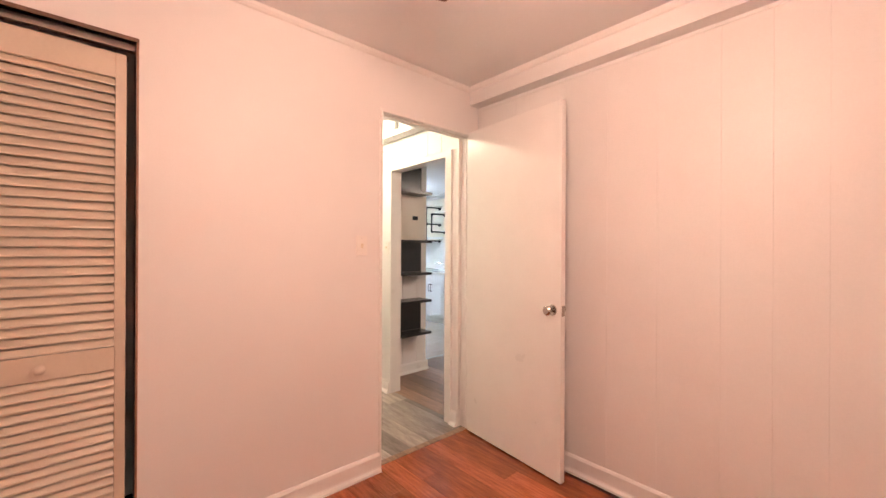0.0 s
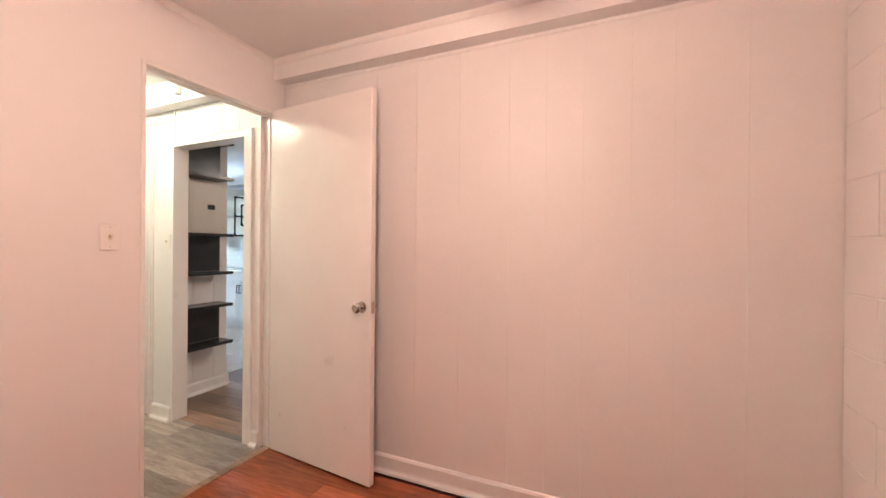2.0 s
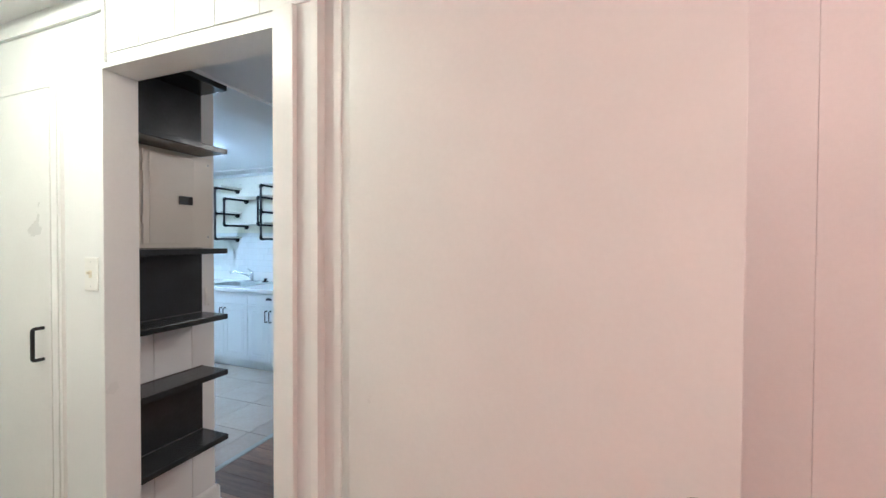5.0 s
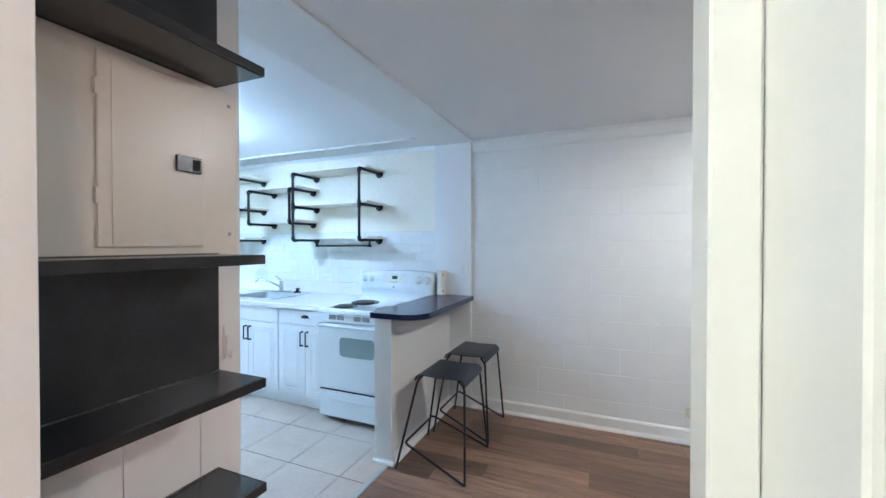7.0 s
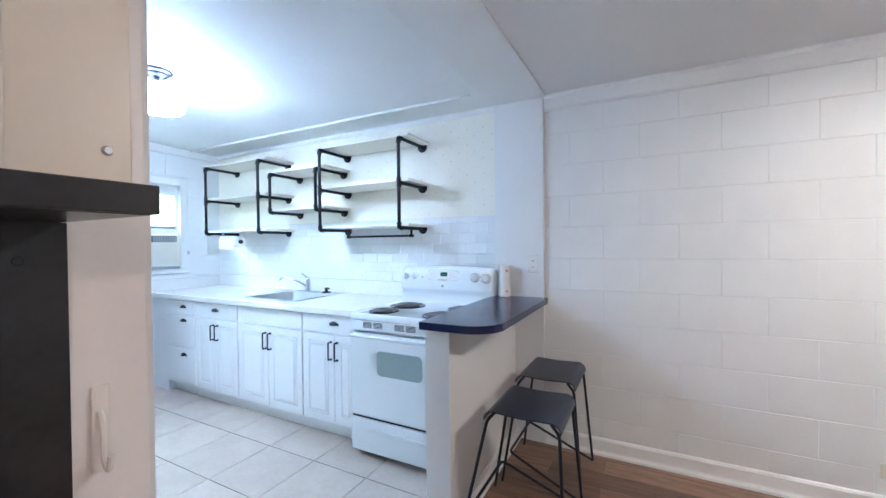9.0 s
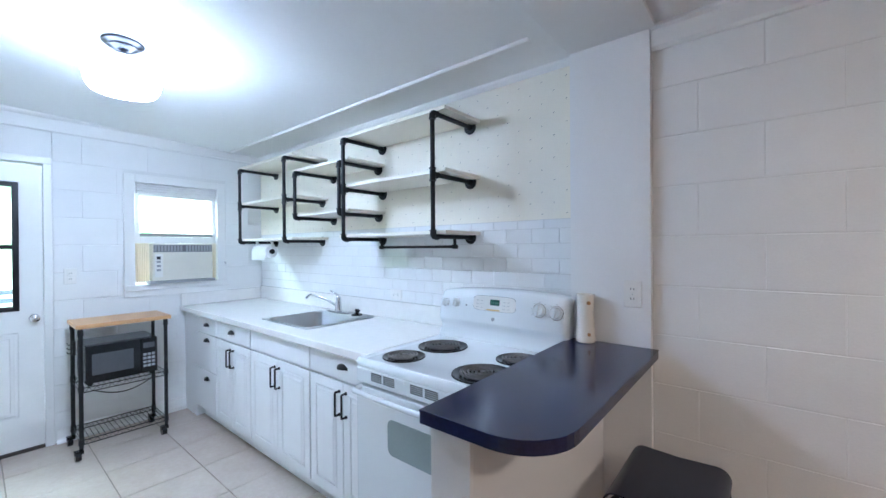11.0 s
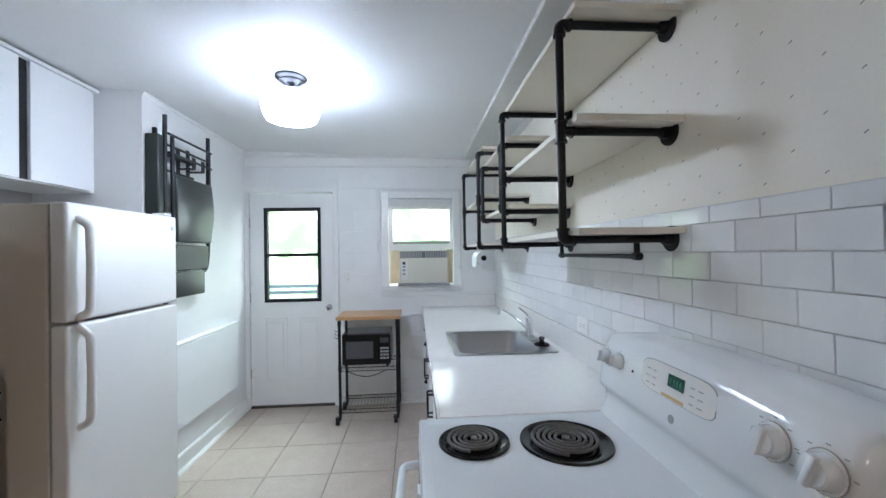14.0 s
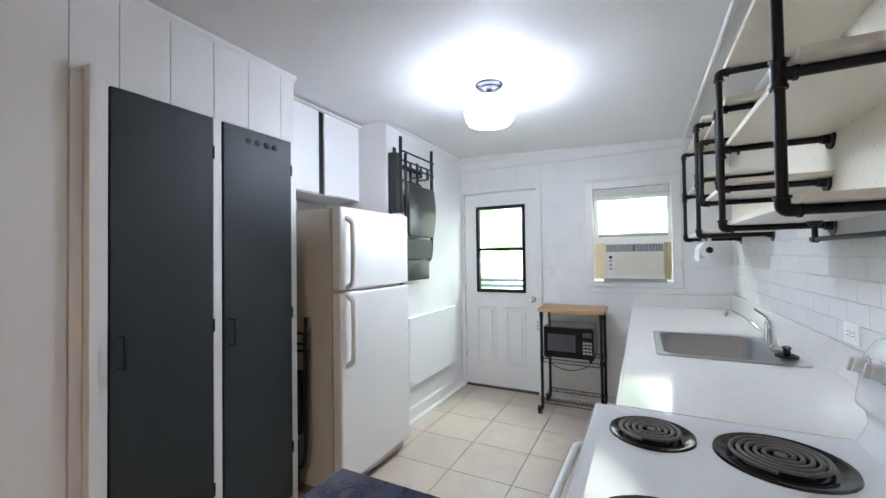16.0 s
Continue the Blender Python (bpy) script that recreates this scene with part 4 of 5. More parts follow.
def base_cabinet(x0, x1, label, layout):
    c = thing("base_cabinet", label, "cabinet", (x0 + x1) / 2, -0.3, 0.0, group="kitchen base cabinets")
    bm = bmesh.new()
    box(bm, x0, x1, -0.598, -0.01, 0.10, 0.70)
    box(bm, x0, x1, -0.598, -0.56, 0.70, 0.88)
    box(bm, x0, x0 + 0.018, -0.56, -0.01, 0.70, 0.745)
    box(bm, x1 - 0.018, x1, -0.56, -0.01, 0.70, 0.745)
    part("body", bm, CAB, c)
    part("toe_kick", bx(x0, x1, -0.54, -0.52, 0.0, 0.10), CAB, c)
    yf = -0.600
    if layout == "drawers":
        for z0, z1 in ((0.745, 0.868), (0.45, 0.735), (0.125, 0.44)):
            f = shaker(c, x0 + 0.005, x1 - 0.005, z0, z1, yf, False)
            cup_pull(f, (x0 + x1) / 2 + 0.06, yf - 0.018, (z0 + z1) / 2 + (0.0 if z1 > 0.8 else 0.09))
    else:
        mid = -1.303 if x1 > -1.2 else (x0 + x1) / 2
        f = shaker(c, x0 + 0.005, x1 - 0.005, 0.745, 0.868, yf, False)
        if layout == "drawer":
            cup_pull(f, mid, yf - 0.018, 0.806)
        for a, b, hx in ((x0 + 0.005, mid - 0.002, mid - 0.028), (mid + 0.002, x1 - 0.005, mid + 0.028)):
            leaf = shaker(c, a, b, 0.118, 0.735, yf)
            bar_handle(leaf, hx, yf - 0.018, 0.565, 0.685)


base_cabinet(-1.608, -1.094, "white base cabinet with drawer and two raised-panel doors", "drawer")
base_cabinet(-2.338, -1.610, "white sink base cabinet with two raised-panel doors", "sink")
base_cabinet(-2.920, -2.340, "white corner base cabinet with drawer and two doors", "drawer")
base_cabinet(-3.39, -2.922, "white drawer cabinet with black cup pulls", "drawers")
structure("trim_cabinet_filler", bx(-3.668, -3.392, -0.598, -0.02, 0.0, 0.88), CAB, "white filler beside the drawers")

# ---- sink and faucet ----
sk = thing("kitchen_sink", "single-bowl brushed steel drop-in sink", "sink", (SX0 + SX1) / 2, (SY0 + SY1) / 2, 0.92)
bm = bmesh.new()
steps = [(0.0, 0.9205), (0.004, 0.927), (0.030, 0.927), (0.036, 0.920), (0.044, 0.80), (0.06, 0.765), (0.10, 0.758)]
rings = []
for ins, z in steps:
    y1 = SY1 - (0.055 if 0.03 <= ins else 0)
    cr = 0.03 if ins < 0.03 else 0.055
    pts = []
    for cx, cy, a0 in ((SX1 - ins - cr, y1 - ins - cr, 0), (SX0 + ins + cr, y1 - ins - cr, 90), (SX0 + ins + cr, SY0 + ins + cr, 180), (SX1 - ins - cr, SY0 + ins + cr, 270)):
        for k in range(6):
            a = radians(a0 + 18 * k)
            pts.append((cx + cr * math.cos(a), cy + cr * math.sin(a), z))
    rings.append([bm.verts.new(p) for p in pts])
for r, s in zip(rings, rings[1:]):
    n = len(r)
    for i in range(n):
        bm.faces.new((r[i], r[(i + 1) % n], s[(i + 1) % n], s[i]))
bm.faces.new(rings[-1])
part("bowl", bm, STEEL, sk, smooth=True)
bm = bmesh.new()
lathe(bm, [(0.042, 0), (0.040, 0.004), (0.028, 0.003), (0.012, 0.001)], -2.13, -0.33, 0.759, 20)
part("drain", bm, CHROME, sk, smooth=True)
fa = thing("faucet", "chrome kitchen faucet with a long bent spout and lever", "faucet", -2.18, -0.015, 0.927)
part("deck_plate", bx(-2.30, -2.06, -0.04, 0.01, 0.9275, 0.94, 0.005), CHROME, fa)
bm = bmesh.new()
lathe(bm, [(0.026, 0), (0.024, 0.03), (0.021, 0.07), (0.022, 0.095), (0.014, 0.11)], -2.18, -0.015, 0.94, 20)
part("body", bm, CHROME, fa, smooth=True)
bm = bmesh.new()
tube(bm, bend([(-2.180, -0.025, 0.975), (-2.250, -0.070, 1.030), (-2.378, -0.140, 1.068), (-2.404, -0.155, 1.035)], 0.05, 6), 0.0095, 12)
part("spout", bm, CHROME, fa, smooth=True)
bm = bmesh.new()
tube(bm, bend([(-2.18, -0.015, 1.035), (-2.186, -0.022, 1.065), (-2.215, -0.065, 1.100)], 0.02), 0.007, 10)
part("lever", bm, CHROME, fa, smooth=True)
sp = thing("side_sprayer", "black pull-out sprayer beside the faucet", "sprayer", -1.96, -0.01, 0.927)
bm = bmesh.new()
lathe(bm, [(0.042, 0), (0.041, 0.008), (0.030, 0.013), (0.014, 0.018), (0.013, 0.030), (0.018, 0.040), (0.010, 0.047)], -1.96, -0.01, 0.9275, 16)
tube(bm, [(-1.96, -0.01, 0.963), (-1.93, -0.02, 0.968), (-1.915, -0.025, 0.966)], 0.009, 8)
part("head", bm, DRIP, sp, smooth=True)

# ---- stove ----
S0, S1 = -1.088, -0.332
st = thing("electric_stove", "white electric coil stove with control backguard", "stove", (S0 + S1) / 2, -0.38, 0.0)
part("body", bx(S0, S1, -0.66, 0.05, 0.04, 0.885), STOVE, st)
bm = bmesh.new()
pr = []
for x0, x1, y0, y1, z in ((S0 + 0.006, S1, -0.700, -0.03, 0.884), (S0 + 0.006, S1, -0.700, -0.03, 0.915), (S0 + 0.012, S1 - 0.006, -0.694, -0.03, 0.923), (S0 + 0.024, S1 - 0.018, -0.682, -0.03, 0.923), (S0 + 0.036, S1 - 0.03, -0.670, -0.165, 0.916)):
    pr.append([bm.verts.new(p) for p in ((x0, y0, z), (x1, y0, z), (x1, y1, z), (x0, y1, z))])
for r, s in zip(pr, pr[1:]):
    for i in range(4):
        bm.faces.new((r[i], r[(i + 1) % 4], s[(i + 1) % 4], s[i]))
bm.faces.new(pr[0][::-1])
bm.faces.new(pr[-1])
bmesh.ops.bevel(bm, geom=[e for e in bm.edges if abs(e.verts[0].co.z - e.verts[1].co.z) < 0.04 and e.calc_length() < 0.05], offset=0.002, segments=1, affect='EDGES')
part("cooktop", bm, STOVE, st, smooth=True)
bm = bmesh.new()
prof = [(0.075, 0.90), (-0.112, 0.90), (-0.100, 0.935), (-0.090, 0.975), (-0.094, 1.000), (-0.110, 1.016), (-0.1115, 1.03), (-0.0955, 1.13), (-0.073, 1.170), (-0.051, 1.180), (0.075, 1.176)]
rings = []
ends = [(0.0, 1.0), (0.002, 0.62), (0.007, 0.3), (0.014, 0.1), (0.024, 0.0)]
stops = [(d, q) for d, q in ends] + [((S1 - S0 - 0.004) * k / 10, 0.0) for k in range(1, 10)] + [(S1 - S0 - 0.004 - d, q) for d, q in ends[::-1]]
for d, q in stops:
    u = d / (S1 - S0 - 0.004)
    arch = 0.018 * (1 - (2 * u - 1) ** 2) - 0.022 * q
    rings.append([bm.verts.new((S0 + 0.002 + d, y + (0.018 * q if y < 0 and z > 0.96 else 0), z + (arch if z > 1.12 else 0))) for y, z in prof])
for r, s in zip(rings, rings[1:]):
    for i in range(len(prof)):
        bm.faces.new((r[i], r[(i + 1) % len(prof)], s[(i + 1) % len(prof)], s[i]))
bm.faces.new(rings[0][::-1])
bm.faces.new(rings[-1])
bg = part("backguard", bm, STOVE, st, smooth=True)
TILT = Matrix.Rotation(radians(-8.5), 4, 'X')


def on_guard(bm, x, z):
    """Lays a piece drawn round the origin, facing -y, on the sloping control face."""
    y = -0.110 + (z - 1.03) * 0.15
    bmesh.ops.transform(bm, matrix=Matrix.Translation((x, y - 0.0015, z)) @ TILT, verts=list(bm.verts))
    return bm


for x, r, z in ((-1.040, 0.019, 1.112), (-0.964, 0.019, 1.116), (-0.466, 0.0275, 1.117), (-0.380, 0.0275, 1.113)):
    bm = bmesh.new()
    cyl(bm, (0, 0, 0), (0, -0.004, 0), r * 1.18, r * 1.12, 24)
    cyl(bm, (0, -0.004, 0), (0, -0.022, 0), r, r * 0.9, 24)
    cyl(bm, (0, -0.022, 0), (0, -0.025, 0), r * 0.9, r * 0.78, 24)
    dial = part("control_knob", on_guard(bm, x, z), STOVE, bg, smooth=True)
    bm = bmesh.new()
    box(bm, -r * 0.24, r * 0.24, -0.033, -0.020, -r * 0.92, r * 0.92)
    bmesh.ops.rotate(bm, cent=(0, 0, 0), matrix=Matrix.Rotation(radians(12), 3, 'Y'), verts=list(bm.verts))
    part("grip", on_guard(finish(bm, 0.003, 2), x, z), STOVE, dial, smooth=True)
    # Thin grey disc behind the knob stands in for its ring of shadow.
    bm = bmesh.new()
    cyl(bm, (0, 0, 0), (0, -0.0012, 0), r * 1.24, seg=24)
    part("knob_shade_ring", on_guard(bm, x, z), NICKEL, dial, "thin grey ring drawn as the knob's shadow", smooth=True)
    for k in range(7):
        a = radians(-30 + 40 * k)
        bm = bmesh.new()
        rr = r * 1.5
        box(bm, rr * math.cos(a) - 0.0035, rr * math.cos(a) + 0.0035, -0.0008, 0, rr * math.sin(a) - 0.001, rr * math.sin(a) + 0.001)
        part("dial_mark", on_guard(bm, x, z), LABELGREY, bg)
bm = bmesh.new()
out = []
for k in range(24):
    a = 2 * math.pi * k / 24
    out.append((math.copysign(abs(math.cos(a)) ** 0.35, math.cos(a)) * 0.128, math.copysign(abs(math.sin(a)) ** 0.45, math.sin(a)) * (0.043 if math.sin(a) > 0 else 0.034)))
va = [bm.verts.new((x, 0.0, z)) for x, z in out]
vb = [bm.verts.new((x, -0.002, z)) for x, z in out]
for i in range(24):
    bm.faces.new((va[i], va[(i + 1) % 24], vb[(i + 1) % 24], vb[i]))
bm.faces.new(vb)
cp = part("control_panel", on_guard(bm, -0.720, 1.123), PLASTIC, bg)
bm = bmesh.new()
ra = [bm.verts.new((x * 1.018, 0.0, z * 1.045)) for x, z in out]
rb = [bm.verts.new((x * 1.018, -0.001, z * 1.045)) for x, z in out]
for i in range(24):
    bm.faces.new((ra[i], ra[(i + 1) % 24], rb[(i + 1) % 24], rb[i]))
bm.faces.new(rb)
part("panel_outline", on_guard(bm, -0.720, 1.123), LABELGREY, cp)
for x0, x1, z0, z1, m in ((-0.022, 0.034, -0.004, 0.026, DISPLAY), (-0.042, 0.036, -0.032, -0.025, LABELTAN)):
    bm = bmesh.new()
    box(bm, x0, x1, -0.0034, -0.002, z0, z1)
    part("readout" if m is DISPLAY else "tan_stripe", on_guard(bm, -0.720, 1.123), m, cp)
for k, dx in enumerate((-0.014, -0.002, 0.010, 0.020)):
    bm = bmesh.new()
    box(bm, dx, dx + 0.005, -0.0042, -0.0034, 0.003, 0.016)
    part("clock_digit", on_guard(bm, -0.720, 1.123), CLOCK, cp)
for r in range(3):
    for x in (-0.10, -0.075, 0.06, 0.085):
        bm = bmesh.new()
        box(bm, x - 0.007, x + 0.007, -0.003, -0.002, 0.016 - 0.018 * r, 0.0180 - 0.018 * r)
        part("printed_bar", on_guard(bm, -0.720, 1.123), LABELGREY, cp)
bm = bmesh.new()
cyl(bm, (0, 0, 0), (0, -0.0015, 0), 0.010, seg=20)
part("badge", on_guard(bm, -0.720, 1.048), LABELGREY, bg)
bm = bmesh.new()
cyl(bm, (0, 0, 0), (0, -0.002, 0), 0.004, seg=12)
part("indicator", on_guard(bm, -0.893, 1.108), DARK, bg)
for x, y, r in ((-0.930, -0.547, 0.088), (-0.905, -0.292, 0.112), (-0.487, -0.270, 0.088), (-0.500, -0.532, 0.112)):
    bm = bmesh.new()
    lathe(bm, [(r * 1.14, 0), (r * 1.12, 0.006), (r * 1.0, 0.005), (r * 0.85, -0.001), (r * 0.2, -0.0005)], x, y, 0.9165, 32)
    bn = part("drip_pan", bm, DRIP, st, "glossy black drip pan", smooth=True)
    bm = bmesh.new()
    pts = []
    turns = 4 if r < 0.1 else 5
    for k in range(turns * 22):
        a = 2 * math.pi * k / 22
        rr = r * (0.17 + 0.69 * k / (turns * 22))
        pts.append((x + rr * math.cos(a), y + rr * math.sin(a), 0.9275))
    tube(bm, pts, 0.0045, 8)
    cyl(bm, (x, y, 0.92), (x, y, 0.930), r * 0.11, seg=14)
    part("coil", bm, COIL, bn, "spiral heating coil", smooth=True)
od = part("oven_door", bx(S0 + 0.004, S1 - 0.004, -0.70, -0.662, 0.27, 0.80, 0.006), STOVE, st)
bm = bmesh.new()
pts = []
for cx, cz, a0 in ((-0.58, 0.665, 0), (-0.845, 0.665, 90), (-0.845, 0.575, 180), (-0.58, 0.575, 270)):
    for k in range(5):
        a = radians(a0 + 22.5 * k)
        pts.append((cx + 0.03 * math.cos(a), cz + 0.03 * math.sin(a) + (0.012 * (1 - ((cx + 0.71) / 0.15) ** 2) if a0 < 180 else 0)))
va = [bm.verts.new((x, -0.70, z)) for x, z in pts]
vb = [bm.verts.new((x, -0.7025, z)) for x, z in pts]
for i in range(len(pts)):
    bm.faces.new((va[i], va[(i + 1) % len(pts)], vb[(i + 1) % len(pts)], vb[i]))
bm.faces.new(vb)
part("oven_window", bm, OVENGLASS, od, "grey-green oven window")
part("vent_trim", bx(S0 + 0.004, S1 - 0.004, -0.702, -0.662, 0.815, 0.88, 0.006), STOVE, st)
for x0, x1 in ((-0.985, -0.825), (-0.745, -0.585)):
    for c in range(2):
        u = x0 + (x1 - x0) * c / 2
        for r in range(5):
            part("vent_slot", bx(u + 0.006, u + (x1 - x0) / 2 - 0.006, -0.7028, -0.70, 0.836 + 0.0078 * r, 0.8405 + 0.0078 * r), DARK, st)
part("door_latch_tab", bx(-0.812, -0.768, -0.708, -0.70, 0.862, 0.878, 0.002), STOVE, st)
bm = bmesh.new()
tube(bm, bend([(S0 + 0.03, -0.70, 0.795), (S0 + 0.04, -0.752, 0.795), (-0.71, -0.762, 0.795), (S1 - 0.04, -0.752, 0.795), (S1 - 0.03, -0.70, 0.795)], 0.04), 0.012, 10)
part("handle", bm, STOVE, od, "white curved oven handle", smooth=True)
dr = part("drawer", bx(S0 + 0.004, S1 - 0.004, -0.70, -0.662, 0.045, 0.255, 0.006), STOVE, st)
part("drawer_grip", bx(S0 + 0.12, S1 - 0.12, -0.708, -0.699, 0.175, 0.20, 0.004), STOVE, dr)
part("shadow_gap", bx(S0 + 0.01, S1 - 0.01, -0.69, -0.661, 0.256, 0.269), DARK, st)
part("kick", bx(S0 + 0.03, S1 - 0.03, -0.62, -0.05, 0.0, 0.04), DARK, st)

# ---- bar ----
structure("wall_bar", bx(-0.325, -0.2, -1.03, -0.008, 0.0, 0.952, 0.003), WHITE, "white half wall under the bar")
structure("wall_bar_edge", bx(-0.327, -0.198, -1.045, -1.031, 0.0, 0.952, 0.002), TRIM, "white end board of the half wall")
bar = thing("breakfast_counter", "glossy navy blue breakfast counter with a rounded corner", "countertop", -0.15, -0.53, 0.955)
pts = [(-0.350, -0.008), (-0.350, -1.066)]
for k in range(10):
    a = radians(270 + 10 * k)
    pts.append((0.025 - 0.16 + 0.16 * math.cos(a), -1.066 + 0.16 + 0.16 * math.sin(a)))
pts += [(0.025, -0.008)]
bm = bmesh.new()
prism(bm, [(-0.16 + (x + 0.16) * 0.992, -0.54 + (y + 0.54) * 0.997) for x, y in pts], 0.953, 0.9853)
part("edge_band", bm, NAVY, bar)
bm = bmesh.new()
prism(bm, pts, 0.9855, 0.990)
bmesh.ops.bevel(bm, geom=[e for e in bm.edges if abs(e.verts[0].co.z - e.verts[1].co.z) < 1e-4], offset=0.0012, segments=1, affect='EDGES')
part("top", bm, NAVY, bar, "glossy navy laminate top")
jug = thing("ceramic_holder", "tall white ceramic canister with two round studs", "canister", -0.262, -0.052, 0.99)
bm = bmesh.new()
lathe(bm, [(0.036, 0), (0.041, 0.005), (0.042, 0.02), (0.0385, 0.075), (0.0355, 0.13), (0.0365, 0.195), (0.0390, 0.216), (0.0355, 0.216), (0.032, 0.18), (0.032, 0.03)], -0.262, -0.052, 0.9905, 24)
part("body", bm, CERAMIC, jug, smooth=True)
for z in (1.03, 1.17):
    bm = bmesh.new()
    cyl(bm, (-0.239, -0.079, z), (-0.2345, -0.0845, z), 0.009, 0.007, 14)
    part("stud", bm, BUTCHER, jug, "tan round stud", smooth=True)


def stool(x0, x1, y0, y1, fx0, fx1, fy0, fy1):
    s = thing("bar_stool", "navy metal bar stool with bent sheet seat and wire legs", "stool", (fx0 + fx1) / 2, (fy0 + fy1) / 2, 0.0, group="bar stools")
    H = 0.604
    bm = bmesh.new()
    prof = []
    for k in range(7):
        a = radians(15 * k)
        prof.append((x0 + 0.045 - 0.045 * math.cos(a) - 0.0, H - 0.045 + 0.045 * math.sin(a)))
    xm = (x0 + x1) / 2
    prof[-1] = (x0 + 0.045, H)
    prof.append((xm, H - 0.006))
    prof += [(2 * xm - p, q) for p, q in prof[-2::-1]]
    lowered = []
    t = 0.006
    for i, (p, q) in enumerate(prof):
        a = prof[max(0, i - 1)]
        b = prof[min(len(prof) - 1, i + 1)]
        d = Vector((b[0] - a[0], b[1] - a[1])).normalized()
        lowered.append((p + d.y * t, q - d.x * t))
    ya, yb = y0, y1
    grid = []
    for line in (prof, lowered):
        grid.append([[bm.verts.new((p, y, q)) for p, q in line] for y in (ya, yb)])
    m = len(prof)
    for i in range(m - 1):
        bm.faces.new((grid[0][0][i], grid[0][0][i + 1], grid[0][1][i + 1], grid[0][1][i]))
        bm.faces.new((grid[1][0][i + 1], grid[1][0][i], grid[1][1][i], grid[1][1][i + 1]))
        for e in (0, 1):
            bm.faces.new((grid[0][e][i], grid[0][e][i + 1], grid[1][e][i + 1], grid[1][e][i]))
    for i in (0, m - 1):
        bm.faces.new((grid[0][0][i], grid[0][1][i], grid[1][1][i], grid[1][0][i]))
    part("seat", bm, SEATCOAT, s, "bent navy sheet-metal seat", smooth=True)
    r = 0.0075
    z = r + 0.001
    corners = ((fx0, fy0, x0 + 0.012, y0 + 0.02), (fx0, fy1, x0 + 0.012, y1 - 0.02), (fx1, fy0, x1 - 0.012, y0 + 0.02), (fx1, fy1, x1 - 0.012, y1 - 0.02))
    for px, py, sx, sy in corners:
        bm = bmesh.new()
        tube(bm, bend([(px, py, z), (sx, sy, H - 0.055), (sx + (0.035 if sx < xm else -0.035), sy, H - 0.014)], 0.02), r, 10)
        part("leg", bm, WIRE, s, smooth=True)
    k = 0.17 / (H - 0.055)
    la = (fx0 + (x0 + 0.012 - fx0) * k, fy0 + (y0 + 0.02 - fy0) * k, 0.17)
    lb = (fx0 + (x0 + 0.012 - fx0) * k, fy1 + (y1 - 0.02 - fy1) * k, 0.17)
    bm = bmesh.new()
    tube(bm, bend([(fx1, fy0, z), (la[0] + 0.016, la[1], la[2]), (lb[0] + 0.016, lb[1], lb[2]), (fx1, fy1, z)], 0.03), r, 10)
    part("foot_brace", bm, WIRE, s, "bent navy wire foot brace", smooth=True)


stool(-0.05, 0.298, -1.005, -0.645, -0.14, 0.325, -1.09, -0.605)
stool(-0.062, 0.272, -0.475, -0.075, -0.12, 0.312, -0.545, -0.095)

# ---- pipe shelves ----


def bracket(x, zs, label):
    b = thing("pipe_bracket", label, "shelf bracket", x, 0.0, zs[-1], group="pipe brackets")
    YF = -0.252
    bm = bmesh.new()
    cyl(bm, (x, YF, zs[-1]), (x, YF, zs[0]), 0.0125, seg=14)
    part("upright", bm, BLACKPIPE, b, smooth=True)
    for z in zs:
        bm = bmesh.new()
        cyl(bm, (x, YF, z), (x, 0.093, z), 0.0125, seg=14)
        part("arm", bm, BLACKPIPE, b, smooth=True)
        bm = bmesh.new()
        end = z in (zs[0], zs[-1])
        s = -1 if z == zs[0] else 1
        if end:
            tube(bm, bend([(x, YF, z + s * 0.034), (x, YF, z), (x, YF + 0.034, z)], 0.016, 5), 0.0165, 14)
            cyl(bm, (x, YF, z + s * 0.028), (x, YF, z + s * 0.036), 0.0195, seg=14)
        else:
            cyl(bm, (x, YF, z - 0.034), (x, YF, z + 0.034), 0.0165, seg=14)
            cyl(bm, (x, YF, z), (x, YF + 0.034, z), 0.0165, seg=14)
            cyl(bm, (x, YF, z + 0.028), (x, YF, z + 0.036), 0.0195, seg=14)
            cyl(bm, (x, YF, z - 0.036), (x, YF, z - 0.028), 0.0195, seg=14)
        cyl(bm, (x, YF + 0.028, z), (x, YF + 0.036, z), 0.0195, seg=14)
        part("elbow" if end else "tee", bm, BLACKPIPE, b, smooth=True)
        bm = bmesh.new()
        cyl(bm, (x, 0.0985, z), (x, 0.090, z), 0.041, 0.040, 24)
        cyl(bm, (x, 0.090, z), (x, 0.067, z), 0.021, 0.018, 18)
        part("flange", bm, BLACKPIPE, b, "round black wall flange", smooth=True)


TALL = (2.143, 1.814, 1.482)
SMALL = (2.0, 1.655)
for x in (-3.34, -2.55, -1.785, -1.0):
    bracket(x, TALL, "tall black iron pipe bracket with three arms")
for x in (-2.39, -1.832):
    bracket(x, SMALL, "short black iron pipe bracket with two arms")
for x0, x1, zs in ((-3.42, -2.47, TALL), (-1.86, -0.93, TALL), (-2.46, -1.76, SMALL)):
    for z in zs:
        solid("shelf_board", bx(x0, x1, -0.232, 0.0975, z + 0.013, z + 0.033, 0.002), BOARD, "white painted shelf board lying on pipe brackets", "shelf", group="kitchen shelf boards")
rod = thing("towel_rod", "black pipe towel rod under the lowest shelf", "towel rod", -1.39, 0.02, 1.42)
bm = bmesh.new()
cyl(bm, (-1.735, 0.02, 1.427), (-1.045, 0.02, 1.427), 0.0085, seg=12)
part("bar", bm, BLACKPIPE, rod, smooth=True)
